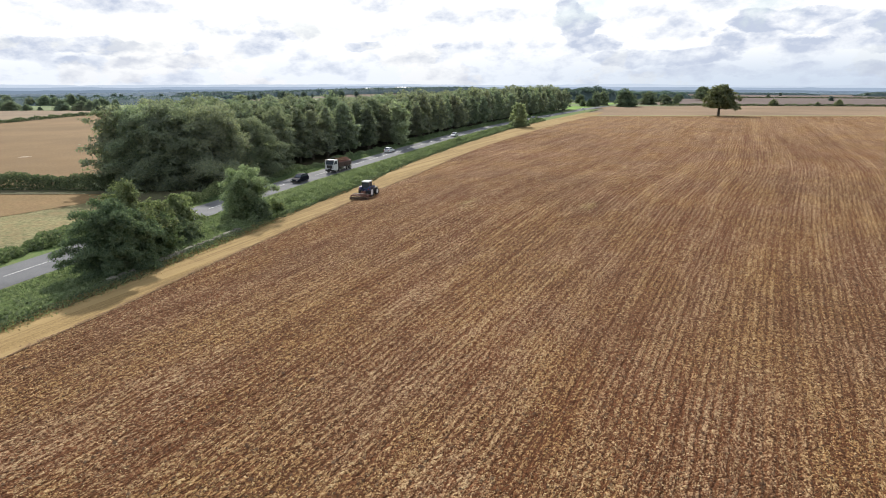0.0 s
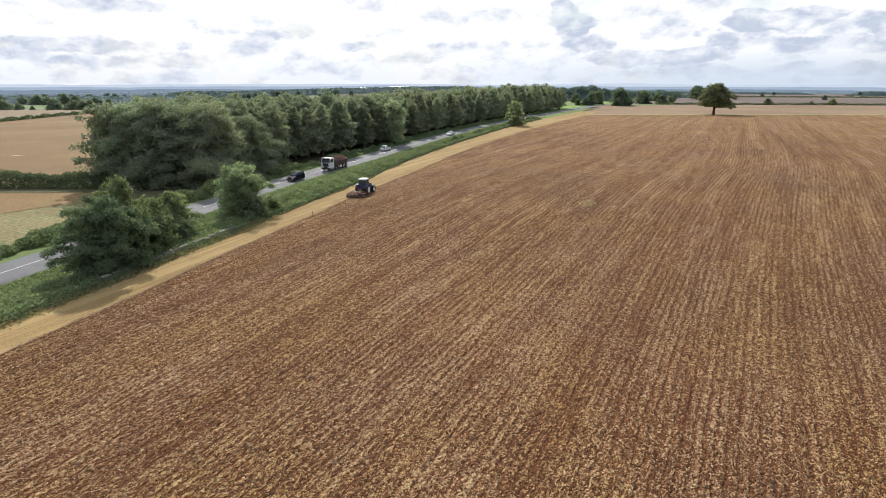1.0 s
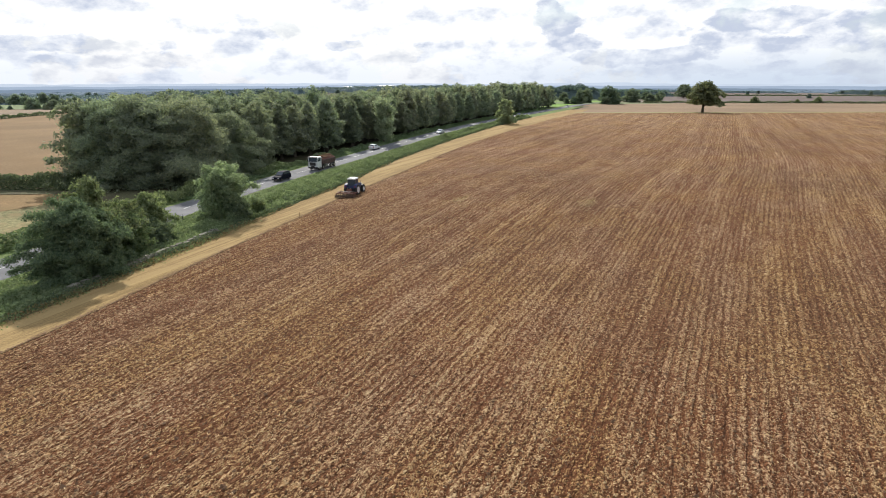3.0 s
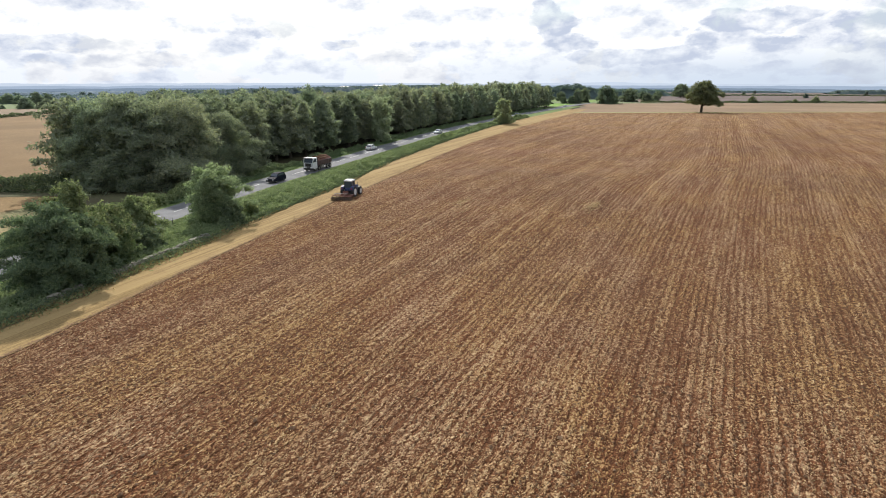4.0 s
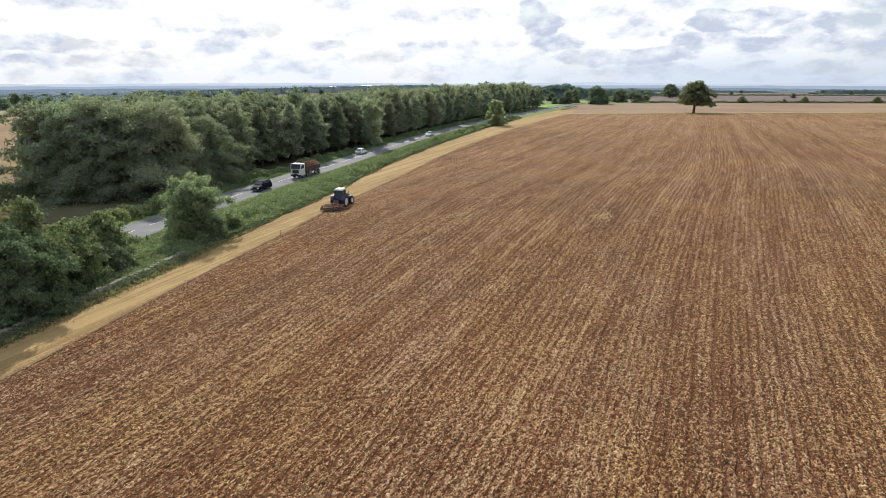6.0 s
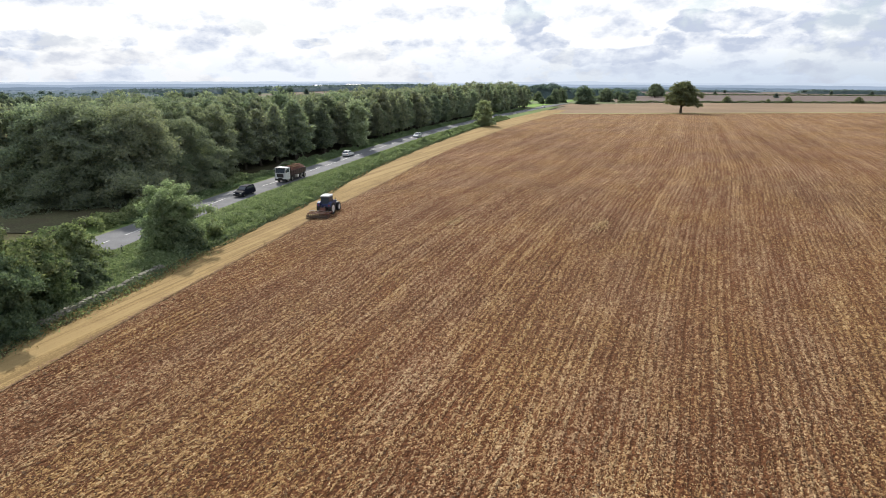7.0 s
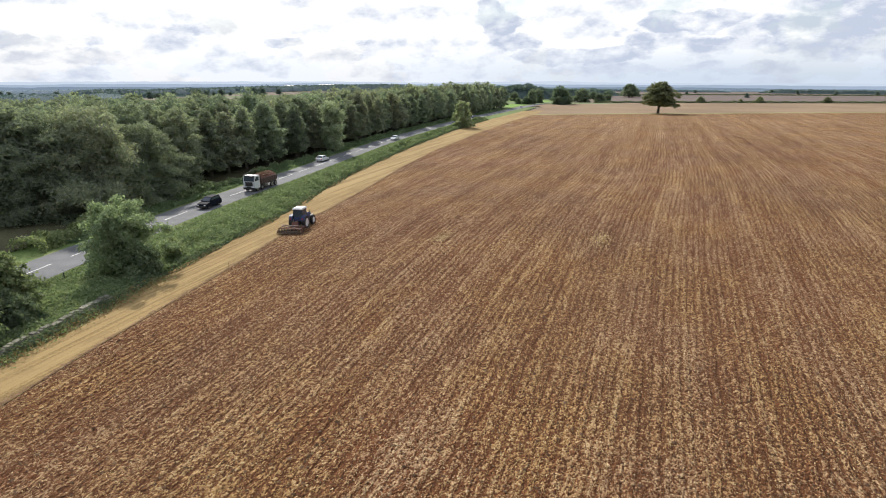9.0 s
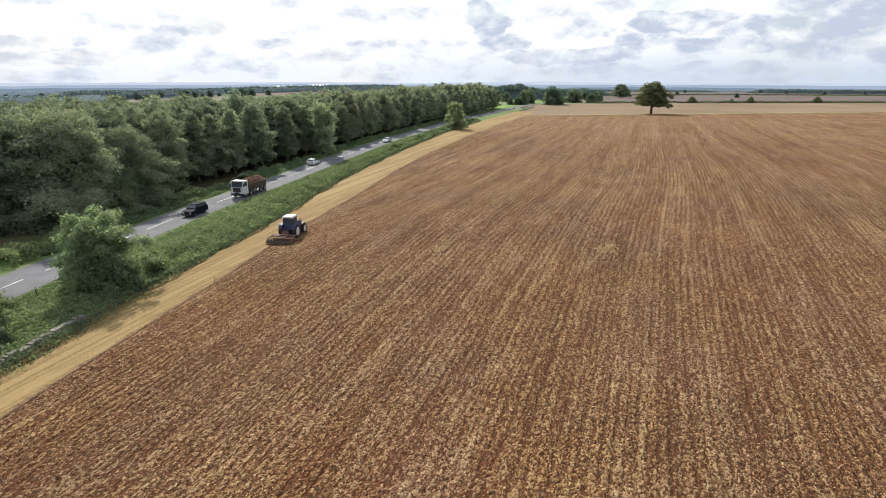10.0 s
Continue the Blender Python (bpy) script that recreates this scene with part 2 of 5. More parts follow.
def land(x, y):
    """Height of the land: a plateau with a low swell in the tilled field, falling away in the distance."""
    x, y = np.asarray(x, float), np.asarray(y, float)
    r = np.hypot(x, y)
    inside = step(0, 20, x + 19.6 - 0.33 * (y - 88)) * (1 - step(130, 210, y))
    swell = inside * (0.45 + 1.35 * np.exp(-((y - 98) / 27) ** 2 - ((x - 20) / 50) ** 2))
    return (-0.5 + 0.016 * np.clip(x, -40, 40) + 0.3 * step(100, 260, y) - 2 * step(450, 800, r) - 18 * step(700, 2500, r)
            - 25 * step(2000, 4800, r) - 6 * step(60, 500, -x) + 8 * np.exp(-((x + 150) / 700) ** 2 - ((y - 1650) / 300) ** 2) + swell)


def line(knots):
    """A smoothed x(y) from a few knots (y, x)."""
    ky, kx = np.array(knots, float).T
    yy = np.arange(ky[0], ky[-1] + 0.5, 1.0)
    xx = np.interp(yy, ky, kx)
    pad = 24
    ext = np.concatenate([xx[0] - (xx[1] - xx[0]) * np.arange(pad, 0, -1), xx, xx[-1] + (xx[-1] - xx[-2]) * np.arange(1, pad + 1)])
    k = np.hanning(2 * 9 + 1)
    sm = np.convolve(ext, k / k.sum(), "same")[pad:-pad]
    return lambda v: np.interp(v, yy, sm)


road_x = line([(-60, -76), (0, -65), (40, -54.5), (57, -49.8), (70, -46.6), (90, -41.6), (110, -35.9), (122, -32.3), (131, -29), (143, -24.5), (156, -19.8), (175, -13.2), (214, 1.0),
               (258, 20.5), (329, 55), (430, 106), (560, 178), (700, 260)])
verge_x = line([(-60, -72), (0, -52.5), (35, -42.5), (46, -39.4), (55, -36.3), (65, -33.3), (75, -30.2), (82, -28.3), (88, -26.4), (100, -22.6), (115, -17.8), (127, -15.0), (149, -9.0),
                (188, 4.6), (243, 26.5), (306, 56), (378, 92), (430, 117)])
till_x = line([(-60, -66), (0, -46), (20, -40.5), (41, -34.3), (50, -31.2), (57, -29.2), (66, -26.8), (77, -23.2), (88, -19.6), (106, -14.6), (113, -11.6), (135, -3.8), (158, 3.6), (184, 13.4),
               (241, 39.4), (297, 66), (345, 91), (430, 128)])


def heading(fn, y):
    return np.arctan((fn(np.asarray(y) + 2.0) - fn(np.asarray(y) - 2.0)) / 4.0)


# ---- mesh helpers ----
def mesh_of(name, verts, faces, mats, index=None, smooth=False):
    """A mesh from arrays: verts (n, 3), faces (m, 3 or 4), or a list of such face arrays."""
    me = bpy.data.meshes.new(name)
    verts = np.asarray(verts, np.float32)
    sets = [np.asarray(f, np.int32) for f in (faces if isinstance(faces, list) else [faces]) if len(f)]
    me.vertices.add(len(verts))
    me.vertices.foreach_set("co", verts.ravel())
    loops = np.concatenate([f.ravel() for f in sets])
    sizes = np.concatenate([np.full(len(f), f.shape[1], np.int32) for f in sets])
    me.loops.add(len(loops))
    me.loops.foreach_set("vertex_index", loops)
    me.polygons.add(len(sizes))
    starts = np.concatenate([[0], np.cumsum(sizes)[:-1]]).astype(np.int32)
    me.polygons.foreach_set("loop_start", starts)
    for m in (mats if isinstance(mats, (list, tuple)) else [mats]):
        me.materials.append(m)
    if index is not None:
        me.polygons.foreach_set("material_index", np.asarray(index, np.int32))
    me.polygons.foreach_set("use_smooth", np.full(len(sizes), smooth))
    me.update(calc_edges=True)
    return me


def part(name, bm, mat, parent=None, label="", smooth=False):
    """Link a bmesh as one mesh object under a thing or part."""
    me = bpy.data.meshes.new(name)
    bm.to_mesh(me)
    bm.free()
    for p in me.polygons:
        p.use_smooth = smooth
    me.materials.append(mat)
    ob = new(name, me)
    ob.parent = parent
    return tagged(ob, label)


def box(size, at=(0, 0, 0), bevel=0.0, turn=(0, 0, 0), bm=None, taper=None):
    """A box, bevelled; taper: (sx, sy, dy) scales and shifts of its top face."""
    own = bmesh.new()
    bmesh.ops.create_cube(own, size=1.0)
    for v in own.verts:
        if taper and v.co.z > 0:
            v.co.x *= taper[0]
            v.co.y = v.co.y * taper[1] + (taper[2] / size[1] if len(taper) > 2 else 0)
        v.co = Vector((v.co.x * size[0], v.co.y * size[1], v.co.z * size[2]))
    if bevel:
        bmesh.ops.bevel(own, geom=own.edges[:], offset=bevel, segments=2, affect="EDGES", profile=0.5)
    own.transform(pose(*at, *turn))
    return join(bm, own)


def join(bm, own):
    if bm is None:
        return own
    tmp = bpy.data.meshes.new("tmp")
    own.to_mesh(tmp)
    own.free()
    bm.from_mesh(tmp)
    bpy.data.meshes.remove(tmp)
    return bm


def rod(p0, p1, r0, r1=None, n=8, bm=None):
    """A tapered round bar from p0 to p1."""
    own = bmesh.new()
    p0, p1 = Vector(p0), Vector(p1)
    d = p1 - p0
    bmesh.ops.create_cone(own, cap_ends=True, segments=n, radius1=r0, radius2=r0 if r1 is None else r1, depth=d.length)
    own.transform(Matrix.Translation((p0 + p1) / 2) @ d.to_track_quat("Z", "Y").to_matrix().to_4x4())
    return join(bm, own)


def prism(profile, width, at=(0, 0, 0), bevel=0.0, bm=None, squeeze=None):
    """A side outline of (y, z) points given width across x. squeeze(z): scale of x at that height."""
    own = bmesh.new()
    a = [own.verts.new((-width / 2, y, z)) for y, z in profile]
    b = [own.verts.new((width / 2, y, z)) for y, z in profile]
    own.faces.new(a)
    own.faces.new(b[::-1])
    for i in range(len(profile)):
        j = (i + 1) % len(profile)
        own.faces.new((a[j], a[i], b[i], b[j]))
    if squeeze:
        for v in own.verts:
            v.co.x *= squeeze(v.co.z)
    bmesh.ops.recalc_face_normals(own, faces=own.faces[:])
    if bevel:
        bmesh.ops.bevel(own, geom=own.edges[:], offset=bevel, segments=2, affect="EDGES", profile=0.6)
    own.transform(Matrix.Translation(at))
    return join(bm, own)


def root(name, at, label, category, group="", turn=0.0):
    ob = new(name)
    ob.empty_display_size = 0.2
    ob.matrix_basis = pose(*at, 0, 0, turn)
    return tagged(ob, label, category, group)


# ---- the ground ----
def farmland():
    m, n = material("farmland")
    p = place(n)
    q = n.vec("MULTIPLY", p, (1.0, 0.62, 0.0))
    cell = n.add("ShaderNodeTexVoronoi", {"Vector": q, "Scale": 0.0042, "Randomness": 0.85})
    cell.voronoi_dimensions = "2D"
    pick = n.add("ShaderNodeSeparateColor", {0: cell.outputs["Color"]}).outputs[0]
    col = n.mix(n.ramp(pick, 0.30, 0.34), (0.195, 0.165, 0.118), (0.095, 0.12, 0.065))
    col = n.mix(n.ramp(pick, 0.55, 0.58), col, (0.17, 0.13, 0.10))
    col = n.mix(n.ramp(pick, 0.76, 0.79), col, (0.125, 0.17, 0.07))
    f = n.noise(p, 0.05, 6, 0.65)
    col = n.mix(n.math("MULTIPLY", n.ramp(f, 0.4, 0.7), 0.35), col, (0.10, 0.10, 0.06))
    finish(n, col, 0.95, height=f, bump=0.2, dist=0.5, spec=0.1)
    return m


M_FARM = farmland()
g = np.sinh(np.linspace(-4.2, 4.2, 171)) / np.sinh(4.2) * 4850
GX, GY = np.meshgrid(g, g + 60.0)
gi = np.arange(171 * 171).reshape(171, 171)
quads = np.stack([gi[:-1, :-1], gi[:-1, 1:], gi[1:, 1:], gi[1:, :-1]], -1).reshape(-1, 4)
ground = new("ground", mesh_of("ground", np.stack([GX, GY, land(GX, GY) - 0.45 - 0.6 * step(500, 900, np.hypot(GX, GY))], -1).reshape(-1, 3), quads, M_FARM, smooth=True))
tagged(ground, "rolling patchwork of far farm fields to the horizon", "ground", kind="structure")


def sheet(name, ys, left, right, cols, mat, lift, label, category, bulge=0.0, grade=1.0, rough=0.0):
    """A piece of ground between two lines x(y), draped on the land."""
    u = np.linspace(0, 1, cols) ** grade
    Y = np.repeat(np.asarray(ys, float)[:, None], cols, 1)
    X = left(Y) * (1 - u) + right(Y) * u
    Z = land(X, Y) + lift + bulge * np.sin(np.pi * u) ** 0.5 * (1 + 0 * Y)
    if rough:
        Z = Z + np.array([noise.noise((x * 0.6, y * 0.6, 0.0)) for x, y in zip(X.ravel(), Y.ravel())]).reshape(X.shape) * rough * (np.sin(np.pi * u) > 0.1)
    i = np.arange(X.size).reshape(X.shape)
    f = np.stack([i[:-1, :-1], i[:-1, 1:], i[1:, 1:], i[1:, :-1]], -1).reshape(-1, 4)
    ob = new(name, mesh_of(name, np.stack([X, Y, Z], -1).reshape(-1, 3), f, mat, smooth=True))
    return tagged(ob, label, category, kind="structure"), X, Y


# tilled field: a headland pass along its western edge, straight lines further in
def tilled():
    m, n = material("tilled_soil")
    source = n.add("ShaderNodeAttribute")
    source.attribute_name = "lay"
    p = place(n)
    wob = n.math("MULTIPLY", n.math("SUBTRACT", n.noise(p, 0.45, 3), 0.5), 0.55)
    lay = n.vec("ADD", source.outputs["Vector"], n.add("ShaderNodeCombineXYZ", {0: wob}).outputs[0])

    def drawn(kx, ky, detail=4, rough=0.6):
        """Noise drawn out along the tilled lines."""
        return n.noise(n.vec("MULTIPLY", lay, (kx, ky, 1)), 1.0, detail, rough)

    def centred(v, k):
        return n.math("MULTIPLY", n.math("SUBTRACT", v, 0.5), k)

    # clods and straw wads, the large ones drawn out along the lines
    wad = n.add("ShaderNodeTexVoronoi", {"Vector": n.vec("MULTIPLY", lay, (7.6, 4.8, 0.0)), "Scale": 1.0, "Randomness": 1.0})
    bit = n.add("ShaderNodeTexVoronoi", {"Vector": n.vec("MULTIPLY", lay, (13.0, 11.0, 0.0)), "Scale": 1.0, "Randomness": 1.0})
    wads = n.add("ShaderNodeSeparateColor", {0: wad.outputs["Color"]})
    bits = n.add("ShaderNodeSeparateColor", {0: bit.outputs["Color"]})
    lumps_ = n.noise(n.vec("MULTIPLY", lay, (1.0, 0.62, 1.0)), 5.4, 5, 0.66)
    crumbs = n.noise(p, 11.0, 4, 0.7)
    patches = n.noise(p, 0.035, 4, 0.55)
    rows = n.math("SINE", n.math("MULTIPLY", n.add("ShaderNodeSeparateXYZ", {0: lay}).outputs[0], 2 * math.pi / 0.62))
    worked = n.ramp(n.noise(p, 0.10, 3, 0.6), 0.36, 0.62, 0.5, 1.0)
    furrow = n.math("MULTIPLY", n.ramp(rows, -0.1, 1.0), worked)
    mask = n.math("ADD", 0.446, centred(wads.outputs[0], 0.46))
    # the furrow term darkens the colour too, as shade lines between the ridges
    for term in (centred(bits.outputs[0], 0.46), centred(crumbs, 0.40), centred(lumps_, 0.50), centred(drawn(1.25, 0.30, 5, 0.62), 0.32), centred(drawn(1.8, 0.08), 0.66), centred(drawn(0.50, 0.014), 0.44),
                 centred(drawn(0.28, 0.006, 4, 0.65), 0.40), centred(patches, 0.22), n.math("MULTIPLY", furrow, -0.17)):
        mask = n.math("ADD", mask, term)
    # farther ground is painted paler: the brightness of a grazing view, as straw colour
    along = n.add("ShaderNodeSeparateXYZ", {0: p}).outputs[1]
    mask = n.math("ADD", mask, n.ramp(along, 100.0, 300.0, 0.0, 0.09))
    soil = n.mix(n.ramp(patches, 0.35, 0.65), (0.170, 0.079, 0.036), (0.196, 0.082, 0.035))
    soil = n.mix(n.ramp(bits.outputs[1], 0.0, 1.0, smooth=False), n.mix(1.0, soil, (0.60, 0.59, 0.57), "MULTIPLY"), n.mix(1.0, soil, (1.35, 1.28, 1.25), "MULTIPLY"))
    # hollows between clods painted darker, in place of their small shadows
    soil = n.mix(n.ramp(lumps_, 0.35, 0.62), n.mix(1.0, soil, (0.60, 0.58, 0.56), "MULTIPLY"), soil)
    straw = n.mix(n.ramp(drawn(0.10, 0.05), 0.38, 0.62), (0.388, 0.236, 0.130), (0.414, 0.246, 0.100))
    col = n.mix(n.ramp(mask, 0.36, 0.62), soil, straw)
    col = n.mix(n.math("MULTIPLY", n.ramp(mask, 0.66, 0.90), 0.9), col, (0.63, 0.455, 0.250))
    high = n.math("ADD", n.math("MULTIPLY", wad.outputs["Distance"], -1.5), n.math("MULTIPLY", bit.outputs["Distance"], -0.8))
    for v, k in ((lumps_, 1.6), (crumbs, 0.6), (furrow, -1.0)):
        high = n.math("ADD", high, n.math("MULTIPLY", v, k))
    finish(n, col, 0.95, height=high, bump=1.0, dist=0.14, spec=0.12)
    return m


def stubble():
    m, n = material("stubble_straw")
    source = n.add("ShaderNodeAttribute")
    source.attribute_name = "lay"
    lay = source.outputs["Vector"]
    p = place(n)
    drills = n.noise(n.vec("MULTIPLY", lay, (3.5, 0.06, 1)), 1.0, 5, 0.65)
    wheels = n.noise(n.vec("MULTIPLY", lay, (0.7, 0.012, 1)), 1.0, 4, 0.6)
    tufts, blot = n.noise(p, 5.0, 5, 0.75), n.noise(p, 0.25, 4)
    f = n.math("ADD", n.math("MULTIPLY", drills, 0.70), n.math("MULTIPLY", tufts, 0.52))
    col = n.mix(n.ramp(f, 0.50, 0.73), (0.205, 0.136, 0.058), (0.372, 0.258, 0.112))
    col = n.mix(n.math("MULTIPLY", n.ramp(wheels, 0.51, 0.60), 0.7), col, (0.405, 0.288, 0.132))
    col = n.mix(n.math("MULTIPLY", n.ramp(blot, 0.52, 0.72), 0.45), col, (0.21, 0.135, 0.06))
    finish(n, col, 0.95, height=f, bump=0.8, dist=0.06, spec=0.12)
    return m


# the lines fan out a little and straighten as they run up the field
BEND_Y = np.arange(-60, 420, 2.0)
FAN = 0.0023 * (1 - step(95, 160, BEND_Y))
SPREAD = np.exp(-np.cumsum(FAN) * 2.0)
SPREAD /= np.interp(70, BEND_Y, SPREAD)
DRIFT = np.cumsum(np.tan(np.radians(27.0 + 1.2 * step(90, 200, BEND_Y))) * SPREAD) * 2.0


def across(x, y):
    """Distance across the tilled lines."""
    return (x * np.interp(y, BEND_Y, SPREAD) - np.interp(y, BEND_Y, DRIFT)) * math.cos(radians(27.5)) + 45.0


ys = np.concatenate([np.arange(-40, 140, 1.5), np.arange(140, 345, 3.0)])
field, FX, FY = sheet("tilled_field", ys, till_x, lambda y: 330 + 0.35 * y + 0 * y, 150, tilled(), 0.0, "brown cultivated field with straw-flecked tilled lines", "field", grade=1.7)
lay = field.data.attributes.new("lay", "FLOAT_VECTOR", "POINT")
lay.data.foreach_set("vector", np.stack([across(FX, FY), FY * 0.887 + FX * 0.462, 0 * FX], -1).astype(np.float32).ravel())

LATTICE = np.random.default_rng(77).uniform(-1, 1, (256, 256))


def grain(u, v):
    """Smooth random heights over a lattice of unit cells."""
    i, j = np.floor(u).astype(int), np.floor(v).astype(int)
    a, b = u - i, v - j
    a, b = a * a * (3 - 2 * a), b * b * (3 - 2 * b)
    i0, j0, i1, j1 = i % 256, j % 256, (i + 1) % 256, (j + 1) % 256
    return (LATTICE[i0, j0] * (1 - a) + LATTICE[i1, j0] * a) * (1 - b) + (LATTICE[i0, j1] * (1 - a) + LATTICE[i1, j1] * a) * b


def relief(x, y):
    """Ridges and turned clods standing on the tilled field where it lies nearest."""
    s, d = across(x, y), y * 0.887 + x * 0.462
    weave = 0.12 * grain(s * 0.4, d * 0.25)
    ridge = 0.5 - 0.5 * np.sin((s + weave) * 2 * math.pi / 0.62)
    lump = np.maximum(0, grain(s * 2.7 + 40, d * 1.9) + 0.55 * grain(s * 5.1, d * 3.6 + 90) + 0.3 * grain(s * 0.5, d * 0.12))
    fine = grain(s * 5.5 + 130, d * 4.4 + 17)
    inside = step(0.0, 0.7, x - till_x(y)) * (1 - step(60, 82, x)) * step(10, 14, y) * (1 - step(96, 126, y))
    return inside * (0.035 + 0.045 * ridge + 0.095 * lump + 0.022 * fine) - 0.02 * (inside < 0.02)


RY = np.repeat(np.arange(10, 127, 0.23)[:, None], 520, 1)
RX = till_x(RY) + np.linspace(0.0, 1, 520) * (82 - till_x(RY))
ri = np.arange(RX.size).reshape(RX.shape)
rf = np.stack([ri[:-1, :-1], ri[:-1, 1:], ri[1:, 1:], ri[1:, :-1]], -1).reshape(-1, 4)
tilth = new("turned_clods", mesh_of("turned_clods", np.stack([RX, RY, land(RX, RY) + relief(RX, RY)], -1).reshape(-1, 3), rf, field.data.materials[0], smooth=True))
tagged(tilth, "ridged brown soil turned up in rough clods", "soil", kind="stuff")
lay = tilth.data.attributes.new("lay", "FLOAT_VECTOR", "POINT")
lay.data.foreach_set("vector", np.stack([across(RX, RY), RY * 0.887 + RX * 0.462, 0 * RX], -1).astype(np.float32).ravel())

strip, SX, SY = sheet("stubble_strip", np.arange(-40, 382, 1.5), verge_x, till_x, 8, stubble(), 0.03, "golden stubble strip along the field's edge", "stubble")
lay = strip.data.attributes.new("lay", "FLOAT_VECTOR", "POINT")
lay.data.foreach_set("vector", np.stack([across(SX, SY), SY, 0 * SX], -1).astype(np.float32).ravel())
foot, _, _ = sheet("rough_margin", np.arange(44, 84, 1.0), lambda y: verge_x(y) - 0.1, lambda y: verge_x(y) + 0.15 + 1.5 * step(44, 52, y) * (1 - step(74, 84, y)) * (0.8 + 0.2 * np.sin(y * 0.9) + 0.15 * np.sin(y * 2.3)), 6,
                   earthy("dead_grass", (0.085, 0.070, 0.038), (0.165, 0.130, 0.068), (0.085, 0.092, 0.036), 5.0, 0.7, 0.1), 0.075, "brown and green rough grass at the foot of the wall", "grass")
margin, _, _ = sheet("grass_margin", np.array([339, 341.5, 344, 346.5]), lambda y: 88 + 0 * y, lambda y: 470 + 0 * y, 60, earthy("dry_grass", (0.22, 0.20, 0.085), (0.33, 0.285, 0.135), (0.20, 0.215, 0.085), 1.0, 0.1, 0.03), 0.05,
                     "pale dry grass margin beyond the tilled field", "grass")
far_stubble, _, _ = sheet("far_stubble_field", np.arange(344, 506, 6.0), lambda y: np.maximum(verge_x(y) + 4, 60), lambda y: 520 + 0 * y, 60, M_STUBBLE_FAR, 0.01, "light brown stubble field beyond the grass margin", "field")
bare, _, _ = sheet("bare_far_field", np.arange(506, 1500, 14.0), lambda y: 215 + 0.25 * (y - 506), lambda y: 1700 + 0 * y, 40, M_BROWN, 0.0, "dull brown bare field behind a hedge", "field")
side_field, _, _ = sheet("side_far_field", np.arange(150, 560, 12.0), lambda y: 520 + 0 * y, lambda y: 1300 + 0 * y, 30, M_BROWN, -0.05, "dull brown bare field to the side", "field")

HALF = 3.5
road, _, _ = sheet("road", np.arange(-60, 700, 1.5), lambda y: road_x(y) - HALF / np.cos(heading(road_x, y)), lambda y: road_x(y) + HALF / np.cos(heading(road_x, y)), 7, M_ASPHALT, 0.06,
                   "worn grey two-lane asphalt country road", "road", bulge=0.06)
verge, _, _ = sheet("verge", np.arange(-60, 430, 2.0), lambda y: road_x(y) + (HALF - 0.15) / np.cos(heading(road_x, y)), lambda y: np.maximum(verge_x(y) + 0.3, road_x(y) + 4.5), 12, M_GRASS, 0.03, "overgrown green roadside verge", "verge", rough=0.12)
far_verge, _, _ = sheet("far_verge", np.arange(-60, 560, 2.0), lambda y: road_x(y) - 9.5, lambda y: road_x(y) - (HALF - 0.15) / np.cos(heading(road_x, y)), 8, M_GRASS, 0.03, "grassy verge between the road and the wood", "verge", rough=0.12)
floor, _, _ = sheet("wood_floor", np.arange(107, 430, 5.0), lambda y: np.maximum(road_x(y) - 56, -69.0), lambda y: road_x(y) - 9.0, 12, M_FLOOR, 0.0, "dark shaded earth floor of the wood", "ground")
# brown ground sheet where the wood's shadow falls, shade painted into its colour
litter, _, _ = sheet("leaf_litter", np.arange(95.5, 114, 1.5), lambda y: -68 + (112 - y) * 0.45, lambda y: road_x(y) - 9.0, 14, M_SHADE_TURF, 0.12, "dark brown ground below the wood's edge, the wood's shade put in its colour", "ground", rough=0.04)
# dark strip added for the shadow that the tall hedge throws forward
hedge_shade, _, _ = sheet("ditch_grass", np.arange(106.5, 113.6, 1.4), lambda y: -300 + 0 * y, lambda y: -66 + 0 * y, 60, M_SHADE_TURF, 0.12, "dark strip along the hedge foot standing in for the hedge's shadow", "grass", rough=0.1)
mown, _, _ = sheet("mown_meadow", np.arange(-60, 112, 4.0), lambda y: -260 + 0 * y, lambda y: road_x(y) - 9.0, 30, M_MOWN, 0.0, "pale mown grass meadow beside the road", "field")
cut, _, _ = sheet("cut_stubble", np.arange(60, 111, 2.5), lambda y: -300 + 0 * y, lambda y: -72 + (y - 88) * 0.67, 30, earthy("cut_stubble", (0.20, 0.128, 0.058), (0.285, 0.188, 0.088), (0.225, 0.16, 0.07), 2.0, 0.25, 0.03), 0.05, "tan stubble patch beside the wood", "field")
def crop_edge(y):
    return np.interp(y, [60, 240, 340, 438, 520], [-400, -285, -262.5, -267, -262])


crop, _, _ = sheet("ripe_crop_field", np.arange(113, 520, 6.0), crop_edge, lambda y: np.minimum(-66 + 0 * y, road_x(y) - 50), 40, M_CROP, 0.0, "ripe golden-brown cereal field behind the hedge", "field")
crop_b, _, _ = sheet("second_crop_field", np.arange(200, 620, 8.0), lambda y: -900 + 0 * y, lambda y: crop_edge(y) - 1.0, 30, earthy("pale_far_field", (0.215, 0.155, 0.100), (0.275, 0.205, 0.136), (0.205, 0.165, 0.106), 1.0, 0.08, 0.012), 0.0, "pale stubble field behind a dark hedge", "field")
far_edge = line([(480, -245), (500, -270), (532, -317), (568, -382), (596, -454), (640, -560), (760, -840)])
